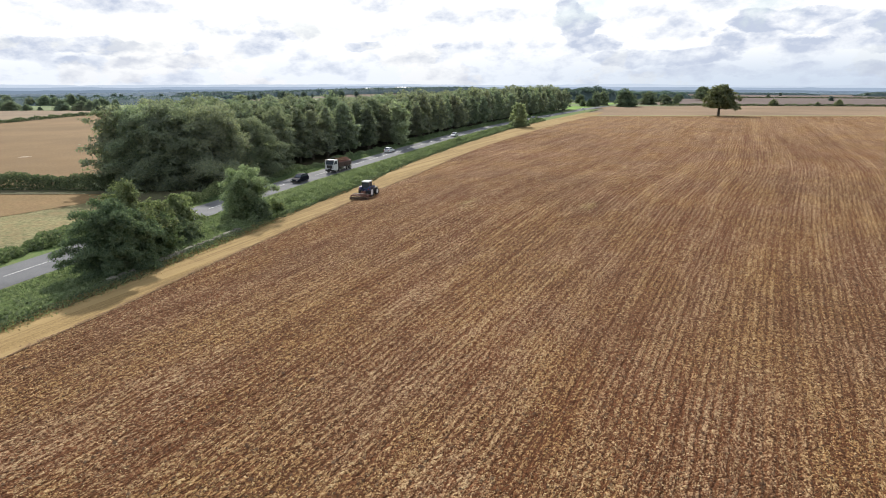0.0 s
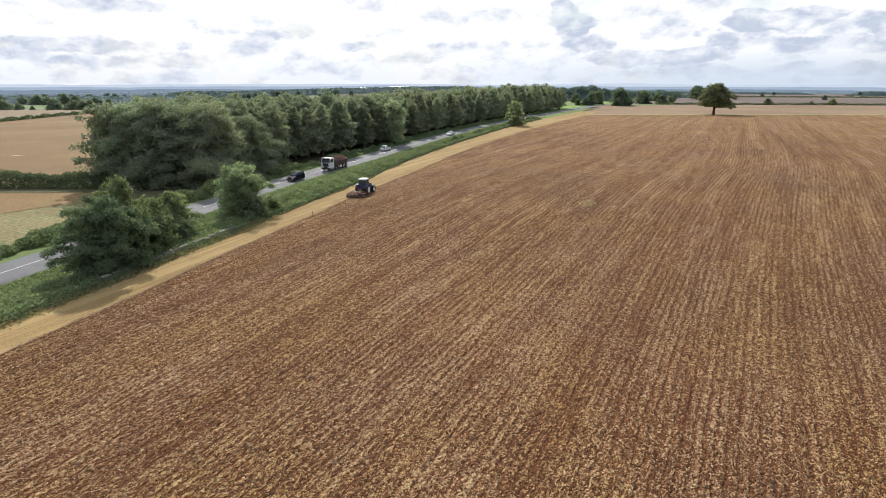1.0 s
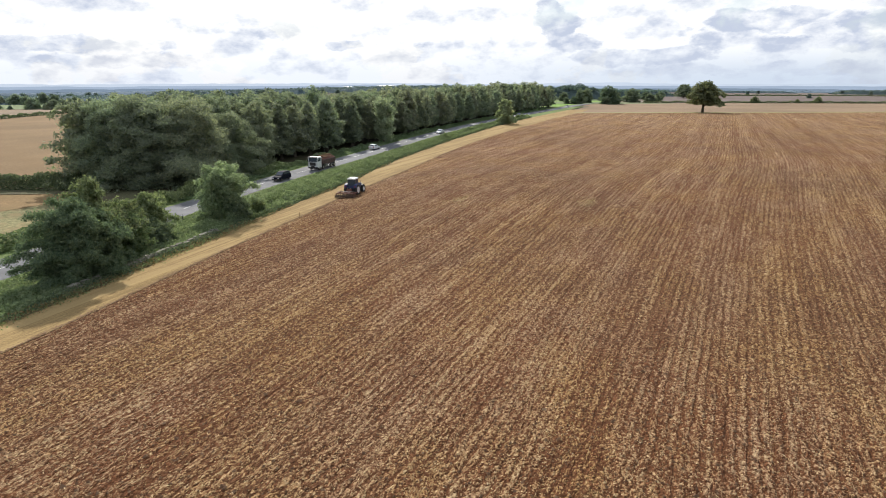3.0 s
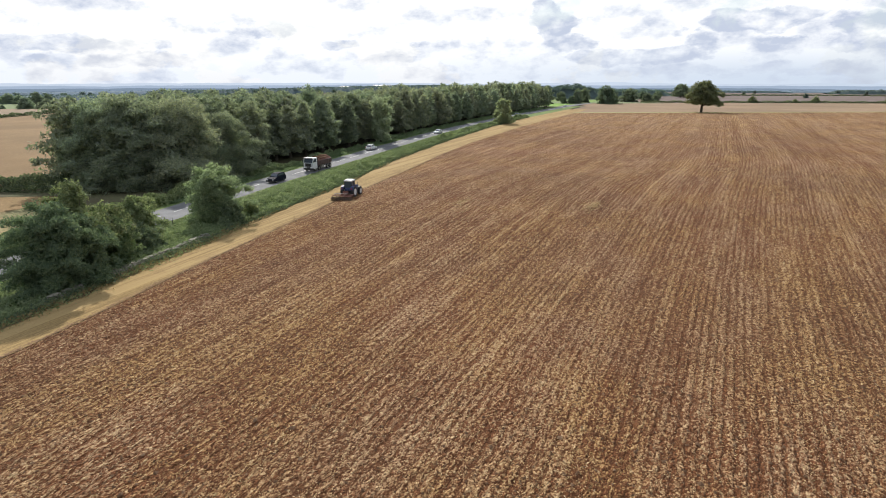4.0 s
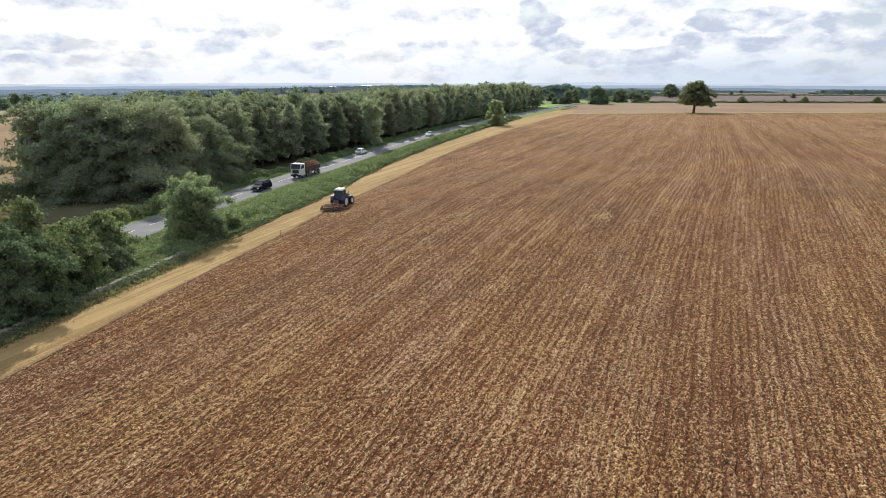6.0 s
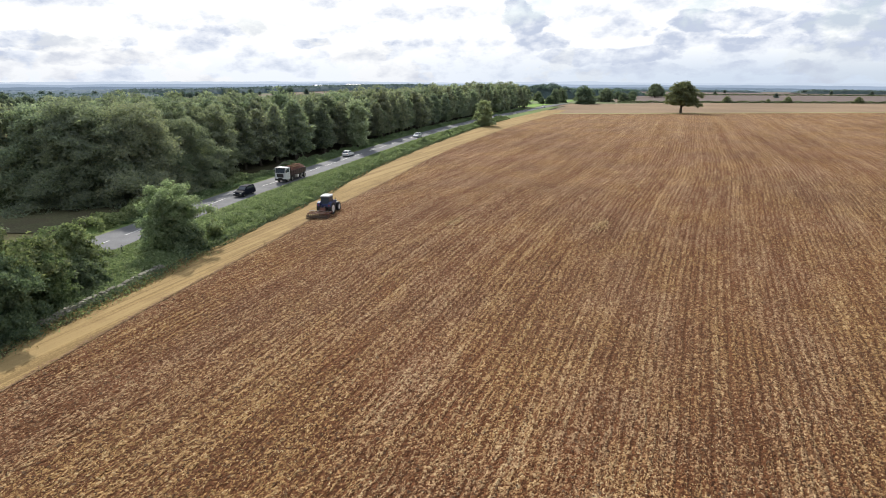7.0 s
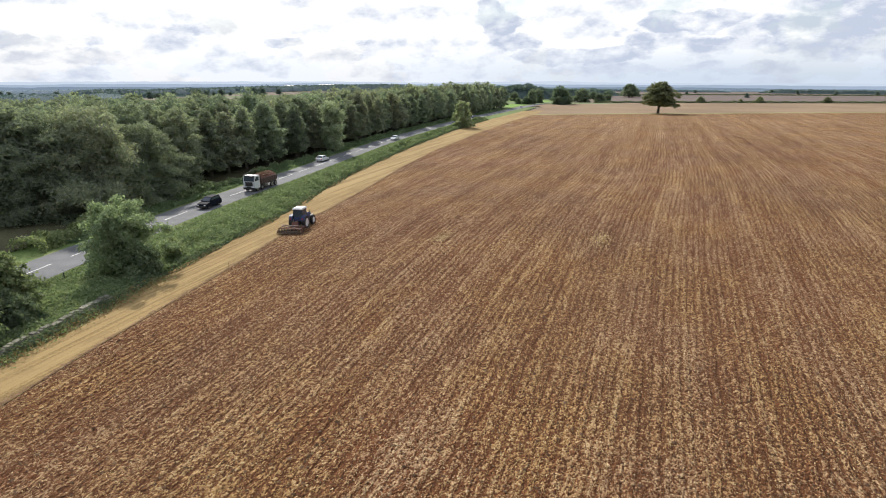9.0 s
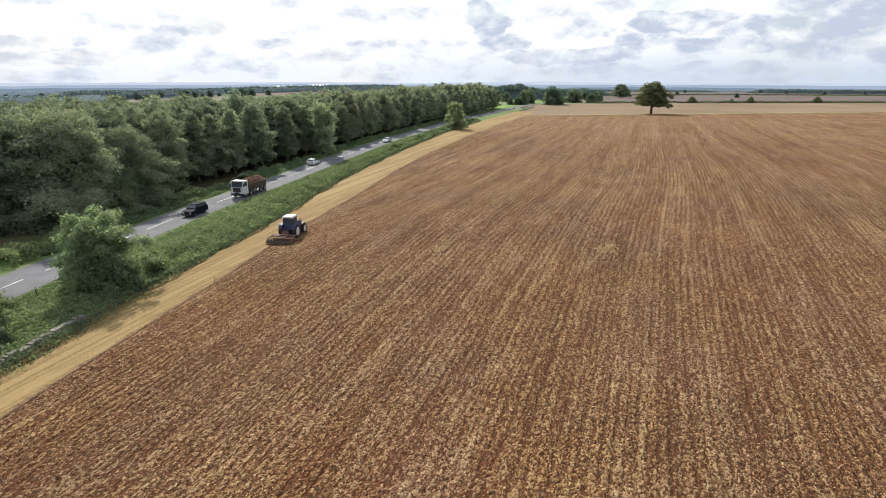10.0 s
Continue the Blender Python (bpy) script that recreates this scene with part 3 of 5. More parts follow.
far_meadow, _, _ = sheet("far_meadow", np.arange(484, 745, 6.0), far_edge, lambda y: far_edge(y) + 460, 20, earthy("far_meadow_grass", (0.150, 0.190, 0.085), (0.205, 0.245, 0.115), (0.180, 0.215, 0.110), 1.0, 0.08, 0.012), 0.15,
                         "pale green meadow between far hedgerow trees", "meadow")
meadow, _, _ = sheet("bright_meadow", np.arange(428, 590, 6.0), lambda y: road_x(y) - 60, lambda y: road_x(y) - 8, 14, M_BRIGHT_GRASS, 0.02, "bright green meadow beyond the wood", "meadow")

# centre line: marks of six metres with gaps of three
y0 = -20.0
while y0 < 420:
    h0 = float(heading(road_x, y0 + 3))
    ya = np.linspace(y0, y0 + 6.0 * math.cos(h0), 5)
    xa = road_x(ya)
    off = 0.075 / math.cos(h0)
    vv = np.concatenate([np.stack([xa - off, ya, land(xa, ya) + 0.126], -1), np.stack([xa + off, ya, land(xa, ya) + 0.126], -1)])
    k = np.arange(4)
    mark = new("road_marking", mesh_of("road_marking", vv, np.stack([k, k + 5, k + 6, k + 1], -1), M_WHITE_LINE))
    mark.parent = road
    y0 += 9.0 * math.cos(h0)


# ---- leaves, trees and hedges ----
rng = np.random.default_rng(5)


def unit(v):
    return v / np.maximum(np.linalg.norm(v, axis=-1, keepdims=True), 1e-9)


def leaves(P, N, size, bias=0.6, long=1.5, r=rng):
    """Pointed leaf sprays at P, turned roughly to N."""
    n = len(P)
    nn = unit(np.asarray(N) * bias + r.normal(size=(n, 3)) * (1 - bias) * 1.2)
    t = unit(np.cross(nn, r.normal(size=(n, 3))))
    b = np.cross(nn, t)
    s = (np.asarray(size) * r.uniform(0.6, 1.35, n))[:, None]
    k = r.uniform(-0.35, 0.35, (n, 1))
    V = np.stack([P - t * s * long * 0.55 + b * s * k, P + t * s * long * 0.45 + b * s * 0.55, P + t * s * long * (0.35 + k) - b * s * 0.65], 1).reshape(-1, 3)
    return V, np.arange(3 * n).reshape(n, 3)


def girth(kind, h):
    """Reach of the crown at height h (0 foot, 1 top), as a share of its radius."""
    if kind == "column":
        return np.minimum(0.70 + 0.8 * h, 1.0) * np.clip(1.55 * (1.02 - h), 0.05, 1.0) ** 0.65
    if kind == "thin":
        return np.clip(0.98 * np.sin(0.45 + h * 2.35), 0.10, 1)
    if kind == "vase":
        return np.clip(0.74 + 0.30 * np.sin(np.minimum(1.0, h * 1.25) * 1.75) - 0.34 * np.clip(h - 0.8, 0, 1) / 0.2, 0.2, 1)
    if kind == "oak":
        return np.sqrt(np.clip(1 - (h * 0.97) ** 2.4, 0.05, 1))
    if kind == "dome":
        return np.sqrt(np.clip(1 - (h * 0.95) ** 2.6, 0.05, 1))
    if kind == "bush":
        return np.sqrt(np.clip(1 - h ** 2.2, 0.06, 1))
    return np.sqrt(np.clip(1 - (np.abs(h - 0.34) / 0.68) ** 2.2, 0.07, 1))


def crown_mesh(name, kind, H, R, z0, count, leaf, mat, seed):
    """A crown of boughs: each carries flat sprays of leaves, lit on top and open below."""
    r = np.random.default_rng(seed)
    nb = {"column": 60, "dome": 104, "oak": 90, "round": 60, "thin": 56, "vase": 70, "bush": 60}[kind]
    h = (np.arange(nb) + r.uniform(0, 1, nb)) / nb
    a = np.arange(nb) * 2.399 + r.uniform(-0.5, 0.5, nb)
    side = 1 + 0.16 * np.sin(2 * a + r.uniform(0, 6)) + 0.10 * np.sin(3 * a + 5 * h + r.uniform(0, 6))
    L = R * girth(kind, h) * side * np.where(r.uniform(0, 1, nb) < 0.2, r.uniform(0.98, 1.24, nb), r.uniform(0.55, 1.0, nb))
    tip = z0 + (H - z0) * h
    rise = {"column": 0.22, "thin": 0.55, "vase": 0.75, "oak": 0.30, "dome": 0.42, "round": 0.48, "bush": 0.5}[kind]
    foot = np.maximum(tip - rise * L, 0.15)
    out = np.stack([np.cos(a), np.sin(a)], -1)
    each = 12
    m = max(8, int(count * 0.84 / each))
    wgt = (L + 0.25 * R) ** 1.6
    b = r.choice(nb, m, p=wgt / wgt.sum())
    u = 1.02 - 0.72 * r.uniform(0, 1, m) ** 1.25
    lat = np.clip(r.normal(size=m) * 0.55, -1.2, 1.2) * (0.07 * R + 0.19 * L[b]) * np.sqrt(np.clip(1.06 - u * u * 0.85, 0.05, 1))
    sag = 0.16 * L[b] * np.clip(u - 0.55, 0, 1) ** 2 / 0.2 + 0.22 * np.abs(lat)
    C = np.stack([out[b, 0] * u * L[b] - out[b, 1] * lat, out[b, 1] * u * L[b] + out[b, 0] * lat,
                  foot[b] + (tip[b] - foot[b]) * (1.7 * u - 0.7 * u * u) - sag + r.normal(size=m) * 0.035 * R], -1)
    spread = max(leaf * 1.2, 0.055 * R)
    P = C[:, None] + r.normal(size=(m, each, 3)) * spread * np.array([1.0, 1.0, {"vase": 1.0, "thin": 0.9, "bush": 0.85, "column": 0.7}.get(kind, 0.55)])
    P = P.reshape(-1, 3)
    P[:, 2] = np.maximum(P[:, 2], 0.12)
    d = np.stack([out[b, 0], out[b, 1], np.full(m, 1.5)], -1)
    V, F = leaves(P, np.repeat(unit(d), each, 0), leaf, 0.58, 1.6, r)
    # larger sprays inside close the crown
    k = int(count * 0.16)
    hh = r.uniform(0.02, 0.90, k)
    q = R * girth(kind, hh) * r.uniform(0.15, 0.62, k)
    t = r.uniform(0, 6.283, k)
    Q = np.stack([np.cos(t) * q, np.sin(t) * q, np.maximum(z0 + (H - z0) * hh - 0.12 * R, 0.3)], -1)
    V2, F2 = leaves(Q, r.normal(size=(k, 3)), leaf * 1.8, 0.3, 1.3, r)
    B = np.stack([out[:, 0] * L * 0.75, out[:, 1] * L * 0.75, foot + (tip - foot) * 0.8, 0.2 * L], -1)[np.argsort(-L)[: nb // 2]]
    return mesh_of(name, np.concatenate([V, V2]), np.concatenate([F, F2 + len(V)]), mat), B


def trunk_bm(H, z0, rad, B, seed, limbs=5):
    r = np.random.default_rng(seed + 99)
    top = Vector((r.uniform(-0.2, 0.2), r.uniform(-0.2, 0.2), z0 + (H - z0) * 0.55))
    bm = rod((0, 0, -0.4), (0, 0, 0.5), rad * 1.6, rad * 1.05)
    rod((0, 0, 0.5), (top.x * 0.5, top.y * 0.5, z0 * 0.7 + 0.4), rad * 1.05, rad * 0.8, bm=bm)
    rod((top.x * 0.5, top.y * 0.5, z0 * 0.7 + 0.4), top, rad * 0.8, rad * 0.25, bm=bm)
    for i in r.choice(len(B), min(limbs, len(B)), replace=False):
        x, y, z, rb = B[i]
        rod((top.x * 0.5, top.y * 0.5, z0 * 0.6 + 0.3 + (z - z0) * 0.3), (x * 0.85, y * 0.85, z), rad * 0.42, rad * 0.08, n=6, bm=bm)
    return bm


def tree(kind, H, R, z0, count, leaf, mat, seed, label, category="tree", group="", name="tree", rad=None, limbs=5):
    top = root(name, (0, 0, 0), label, category, group)
    me, B = crown_mesh("crown", kind, H, R, z0, count, leaf, mat, seed)
    new("crown", me).parent = top
    part("trunk", trunk_bm(H, z0, rad or 0.025 * H, B, seed, limbs), M_BARK, top)
    return top


def stand(ob, x, y, turn=0.0, size=1.0, tall=1.0, sink=0.0):
    m = pose(x, y, float(land(x, y)) - sink, 0, 0, turn) @ Matrix.Diagonal((size, size, size * tall, 1))
    ob.matrix_basis = m
    return ob


def placed(ob, x, y, turn=0.0, size=1.0, tall=1.0, sink=0.0):
    return copy_thing(ob, pose(x, y, float(land(x, y)) - sink, 0, 0, turn) @ Matrix.Diagonal((size, size, size * tall, 1)))


def hedge_mesh(name, pts, width, height, leaf, density, mat, seed, uneven=0.25):
    """A hedge along a polyline: leaf sprays over a lumpy ridge."""
    r = np.random.default_rng(seed)
    pts = np.array(pts, float)
    seg = np.linalg.norm(np.diff(pts, axis=0), axis=1)
    cum = np.concatenate([[0], np.cumsum(seg)])
    n = int(cum[-1] * (width + 2 * height) * density)
    s = r.uniform(0, cum[-1], n)
    X, Y = np.interp(s, cum, pts[:, 0]), np.interp(s, cum, pts[:, 1])
    k = np.clip(np.searchsorted(cum, s) - 1, 0, len(seg) - 1)
    t = np.diff(pts, axis=0)[k] / seg[k][:, None]
    a = r.uniform(-0.15, math.pi + 0.15, n)
    swell = 1 + uneven * (np.sin(s * 0.9 + seed) * 0.5 + np.sin(s * 0.37 + 2 * seed) + np.sin(s * 2.3) * 0.4)
    q = r.uniform(0.72, 1.05, n) * swell
    side, up_ = np.cos(a) * width / 2 * q, np.maximum(0.02, np.sin(a)) ** 0.7 * height * q
    P = np.stack([X - t[:, 1] * side, Y + t[:, 0] * side, land(X, Y) + up_], -1)
    N = np.stack([-t[:, 1] * np.cos(a), t[:, 0] * np.cos(a), np.sin(a)], -1)
    V, F = leaves(P, N, leaf, 0.5, 1.4, r)
    return mesh_of(name, V, F, mat)


def hedge(name, pts, width, height, leaf, density, mat, seed, label, uneven=0.25, category="hedge", kind=""):
    return tagged(new(name, hedge_mesh(name, pts, width, height, leaf, density, mat, seed, uneven)), label, category, kind=kind)


# ---- the wood beside the road ----
W_BROAD, W_TALL = "dense dark green broadleaf tree in the roadside wood", "tall dark evergreen tree in the roadside wood"
broad = [tree("round", h, rr, 0.8, 25000, 0.205, L_WOOD, 10 + i, W_BROAD, group="wood trees") for i, (h, rr) in enumerate(((16.8, 5.6), (15.8, 5.0), (16.6, 5.3), (15.2, 4.8)))]
tall_far = [tree("column", h, rr, 2.2, 4600, 0.42, L_PINE, 130 + i, W_TALL, group="wood trees") for i, (h, rr) in enumerate(((14.8, 4.3), (14.4, 4.0), (15.2, 4.2), (14.2, 4.3)))]
tall = [tree("column", h, rr, 2.0, 13000, 0.25, L_PINE, 30 + i, W_TALL, group="wood trees") for i, (h, rr) in enumerate(((14.8, 4.4), (14.4, 4.1), (15.2, 4.3), (14.0, 4.5), (14.6, 3.9)))]
grand = [tree("dome", h, rr, 0.6, 84000, 0.195, (L_WOOD, L_WOOD, L_OLIVE)[i], 50 + i, "large spreading broadleaf tree at the wood's corner", group="wood trees", rad=0.5, limbs=9) for i, (h, rr) in enumerate(((17.2, 9.0), (16.4, 7.8), (16.6, 8.4)))]
broad_back = [tree("round", h, rr, 3.0, 5600, 0.38, L_WOOD, 20 + i, W_BROAD, group="wood trees") for i, (h, rr) in enumerate(((16.4, 5.6), (15.6, 5.4), (16.8, 5.2)))]
tall_back = [tree("round", h, rr, 4.0, 3200, 0.40, L_PINE, 40 + i, W_TALL, group="wood trees") for i, (h, rr) in enumerate(((14.9, 4.4), (14.4, 4.2), (15.2, 4.3)))]
wood_rng = random.Random(3)
used = set()


def wood_tree(kinds, x, y, size=1.0, vary=0.08):
    src = kinds[wood_rng.randrange(len(kinds))]
    girth_ = wood_rng.uniform(0.86, 1.18)
    size *= wood_rng.uniform(1 - vary, 1 + vary * 0.6) * girth_
    stretch_up = wood_rng.uniform(0.95, 1.05) / girth_
    turn = wood_rng.uniform(0, 360)
    if src in used:
        placed(src, x, y, turn, size, stretch_up)
    else:
        used.add(src)
        stand(src, x, y, turn, size, stretch_up)


inner_wood = []


def joined(name, rows, label, category):
    """Many trees past counting, joined into one mesh."""
    V, F, I, mats, k = [], [], [], [], 0
    for src, x, y, turn, size in rows:
        m = np.array(pose(x, y, float(land(x, y)), 0, 0, turn)) @ np.diag((size, size, size, 1))
        me = next(c for c in src.children if c.name.startswith("crown")).data
        v = np.empty(len(me.vertices) * 3, np.float32)
        me.vertices.foreach_get("co", v)
        V.append(v.reshape(-1, 3) @ m[:3, :3].T + m[:3, 3])
        F.append(np.arange(len(V[-1])).reshape(-1, 3) + k)
        if me.materials[0] not in mats:
            mats.append(me.materials[0])
        I.append(np.full(len(F[-1]), mats.index(me.materials[0])))
        k += len(V[-1])
    ob = new(name, mesh_of(name, np.concatenate(V), np.concatenate(F), mats, np.concatenate(I)))
    return tagged(ob, label, category, kind="stuff")


y = 113.0
while y < 424:
    for row in range(11 if y < 200 else 8 if y < 260 else 5):
        off = 12.0 + 2.2 * (1 - float(step(150, 230, y))) + row * 5.6 + wood_rng.uniform(-1.9, 1.9) + (5.0 * max(0.0, (140 - y) / 28) if y < 140 else 0) + 3.2 * float(step(128, 136, y) * (1 - step(158, 170, y)))
        yy = y + wood_rng.uniform(-1.2, 1.2) + (row % 2) * 2.5
        xx = float(road_x(yy)) - off
        if yy < 260 and xx < -69 - 0.4 * max(0.0, yy - 128) or (yy < 132 and row < 3):
            continue
        rise = 1.0 + 0.07 * float(step(150, 330, yy))
        near_kind = yy < 150 + wood_rng.uniform(-8, 6)
        if row < 2:
            wood_tree(broad if near_kind else tall if yy < 235 else tall_far, xx, yy, (1.0 if row else 0.95) * rise)
        elif row == 2 or (yy < 156 and xx < -56):
            wood_tree(broad_back if yy < 180 else tall_back, xx, yy, rise, 0.05)
        else:
            src = (broad_back if yy < 185 else tall_back)[wood_rng.randrange(3)]
            inner_wood.append((src, xx, yy, wood_rng.uniform(0, 360), wood_rng.uniform(0.94, 1.03) * rise))
    y += 5.4 if y < 260 else 6.2
for xx, yy, kinds, sz in ((-63.0, 117.5, grand[:1], 1.0), (-57.0, 115.5, grand[1:2], 1.05), (-49.0, 119.5, grand[2:], 0.97), (-45.5, 129.0, grand[2:], 0.84), (-63.0, 131.0, grand[1:2], 0.95), (-52.0, 131.5, grand[:1], 0.92)):
    wood_tree(kinds, xx, yy, sz, 0.02)
for xx, yy, sz in ((-65.5, 115.5, 0.5), (-61, 141, 0.9), (-43.0, 123.0, 0.5)):
    wood_tree(broad, xx, yy, sz)
for src in broad + tall + tall_far + grand + broad_back + tall_back:
    if src not in used:
        stand(src, -55, 135)

joined("wood_interior", inner_wood, "dense green canopy of the wood behind its edge", "woodland")
pale = stand(tree("vase", 14.5, 3.9, 1.5, 11000, 0.30, L_PALE, 55, "pale grey-green tree at the edge of the wood"), -15.2, 188.0)

# ---- bushes and trees along the verge ----
stand(tree("round", 8.6, 4.2, 0.1, 60000, 0.125, L_DARKBUSH, 61, "broad dark green shrub behind the stone wall", "bush", name="bush"), -37.4, 60.2, 20)
stand(tree("bush", 7.0, 3.0, 0.1, 18000, 0.16, L_DARKBUSH, 62, "dark leafy shrub in the thicket behind the wall", "bush", name="bush"), -36.2, 62.6)
stand(tree("bush", 5.4, 2.4, 0.1, 11000, 0.17, L_BUSH, 60, "loose grey-green shrub in the thicket behind the wall", "bush", name="bush"), -35.6, 67.6)
stand(tree("bush", 3.4, 2.2, 0.1, 8000, 0.17, L_DARKBUSH, 59, "low dark shrub leaning over the stone wall", "bush", name="bush"), -35.4, 72.6)
stand(tree("thin", 10.0, 2.6, 1.0, 12000, 0.17, L_BUSH, 63, "slim young tree rising above the thicket", "tree"), -37.6, 64.2)
stand(tree("vase", 6.6, 3.1, 0.1, 17000, 0.17, L_BUSH, 64, "mid-green shrub beside the stone wall", "bush", name="bush"), -37.4, 69.0)
stand(tree("bush", 6.0, 3.0, 0.2, 18000, 0.17, L_BUSH, 65, "rounded fresh green shrub beside the stone wall", "bush", name="bush"), -37.0, 75.2)
stand(tree("vase", 8.2, 3.9, 0.1, 30000, 0.16, L_ELDER, 66, "large feathery grey-green bush on the roadside verge", "bush", name="bush"), -31.4, 86.6)
stand(tree("bush", 2.6, 1.2, 0.1, 3000, 0.18, L_BUSH, 67, "small bush beside the large one on the verge", "bush", name="bush"), -27.6, 90.6)
stand(tree("bush", 3.2, 2.0, 0.1, 5000, 0.2, L_DARKBUSH, 68, "low bush at the foot of the large bush", "bush", name="bush"), -28.8, 85.2)
stand(tree("round", 10.8, 4.7, 0.5, 13000, 0.28, L_ELDER, 69, "single rounded tree on the verge beside the field", "tree"), 33.6, 258.0)

oak = stand(tree("oak", 18.0, 9.4, 5.8, 26000, 0.42, L_OAK, 71, "spreading lone oak on the field's grass margin", "tree", rad=0.75, limbs=14), 165.0, 344.0)

# trees round the far corner of the field
far_tree = tree("round", 13.5, 9.0, 0.3, 7000, 0.55, L_CORNER, 75, "rounded dark green tree at the field's far corner", group="corner trees")
stand(far_tree, 148.5, 474, 0, 1.0, 1.08)
for xx, yy, sz, up_ in ((155.5, 482, 0.75, 1.0), (126.5, 480, 0.52, 1.6), (121.0, 478, 0.36, 1.2), (116, 482, 0.34, 1.1), (139.0, 505, 0.62, 1.35), (188.5, 531, 0.92, 0.9), (205, 530, 0.66, 0.8), (228, 566, 0.5, 0.9), (132, 560, 0.6, 1.0), (243, 640, 0.7, 0.8), (276, 680, 0.7, 0.8)):
    placed(far_tree, xx, yy, xx * 7 % 360, sz, up_)
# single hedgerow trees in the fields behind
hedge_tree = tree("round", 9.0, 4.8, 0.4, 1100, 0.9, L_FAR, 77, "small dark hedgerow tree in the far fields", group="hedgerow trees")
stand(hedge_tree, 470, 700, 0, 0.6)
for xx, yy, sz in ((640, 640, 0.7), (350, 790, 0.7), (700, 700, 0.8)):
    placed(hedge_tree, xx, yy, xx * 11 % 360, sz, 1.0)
# rounded trees along both sides of the far meadow
meadow_tree = tree("bush", 11.0, 7.6, 0.3, 5200, 0.62, L_MEADOW, 76, "rounded grey-green tree beside the far meadow", group="meadow trees")
stand(meadow_tree, -382, 568)
for xx, yy, sz, up_ in ((-454, 596, 1.15, 0.8), (-465, 600, 0.9, 0.9), (-433, 589.5, 0.62, 0.95), (-414, 582.5, 0.36, 1.0), (-363.6, 558.5, 0.5, 1.0), (-351, 551.5, 0.92, 0.9), (-338, 544, 0.72, 1.2), (-328, 538, 0.66, 1.3), (-317, 531, 0.5, 1.0), (-300, 520, 0.6, 1.0),
                        (-268, 440, 0.42, 1.4), (-542, 747, 1.05, 0.9), (-520, 744, 1.2, 1.0), (-506, 742, 0.9, 1.1), (-483, 740, 1.05, 1.25), (-467, 737, 1.0, 1.1), (-446, 732, 0.8, 0.9), (-436, 727, 0.9, 1.0), (-415, 720, 0.7, 1.0), (-575, 752, 1.2, 1.0), (-600, 750, 1.0, 1.0)):
    placed(meadow_tree, xx, yy, xx * 11 % 360, sz, up_)

line_tree = tree("bush", 6.4, 4.0, 0.2, 2600, 0.5, L_OAK, 78, "dark rounded tree in the hedge line", group="hedge line trees")
stand(line_tree, 291, 508, 0, 0.85)
for xx, yy, sz in ((330, 508, 0.62), (349, 508, 1.0), (416, 507, 1.0), (520, 506, 0.8)):
    placed(line_tree, xx, yy, xx * 13 % 360, sz, 1.0)
sky_tree = tree("dome", 16.0, 11.0, 4.0, 12000, 0.6, L_CORNER, 79, "broad dark tree standing on the skyline", group="skyline trees", rad=0.9)
stand(sky_tree, 313, 700)
placed(sky_tree, 320, 706, 130, 0.85)

grove = random.Random(8)
far_rows = [(hedge_tree, grove.uniform(-900, -140), grove.uniform(860, 1150), grove.uniform(0, 360), grove.uniform(0.6, 1.3)) for _ in range(66)]
far_rows += [(hedge_tree, grove.uniform(420, 1250), grove.uniform(800, 1240), grove.uniform(0, 360), grove.uniform(0.45, 0.9)) for _ in range(8)]
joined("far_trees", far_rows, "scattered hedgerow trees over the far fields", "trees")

# ---- hedges ----
hedge("field_hedge", [(-300, 114), (-200, 114), (-120, 113.5), (-88, 113), (-71, 112), (-65, 111)], 3.6, 2.9, 0.26, 38.0, L_DARKBUSH, 81, "thick tall green hedge beside the ripe crop", 0.12)
hedge("field_hedge", [(-400, 60), (-285, 240), (-262.5, 340), (-267, 438), (-262, 500)], 3.0, 1.9, 0.5, 7.0, L_DARKBUSH, 82, "dark clipped hedge between the cereal fields")
hedge("field_hedge", [(190, 506), (330, 506), (530, 506), (900, 500)], 2.4, 1.5, 0.6, 5.0, L_DARKBUSH, 83, "low dark hedge behind the stubble field")
hedge("field_hedge", [(260, 820), (560, 850), (1100, 800)], 2.4, 1.7, 0.9, 2.2, L_DARKBUSH, 84, "low dark hedge between the bare fields")
ry = np.arange(40, 96, 4.0)
hedge("roadside_hedge", np.stack([road_x(ry) - 7.2, ry], -1), 4.0, 1.4, 0.24, 36.0, L_VERGE, 85, "low bright green hedge beside the road", 0.3)
ry = np.arange(96, 118, 4.0)
hedge("roadside_hedge", np.stack([road_x(ry) - 7.2, ry], -1), 4.4, 1.8, 0.24, 34.0, L_BUSH, 86, "low dark hedge beside the road near the wood", 0.3)
for ya, yb, hh in ((126, 146, 1.2), (150, 160, 1.6), (196, 212, 1.0)):
    ry = np.arange(ya, yb, 3.0)
    hedge("bramble", np.stack([road_x(ry) - 8.0, ry], -1), 2.6, hh, 0.24, 30.0, L_VERGE, 87 + ya, "fresh green bramble patch at the wood's foot", 0.4, "brambles", "stuff")


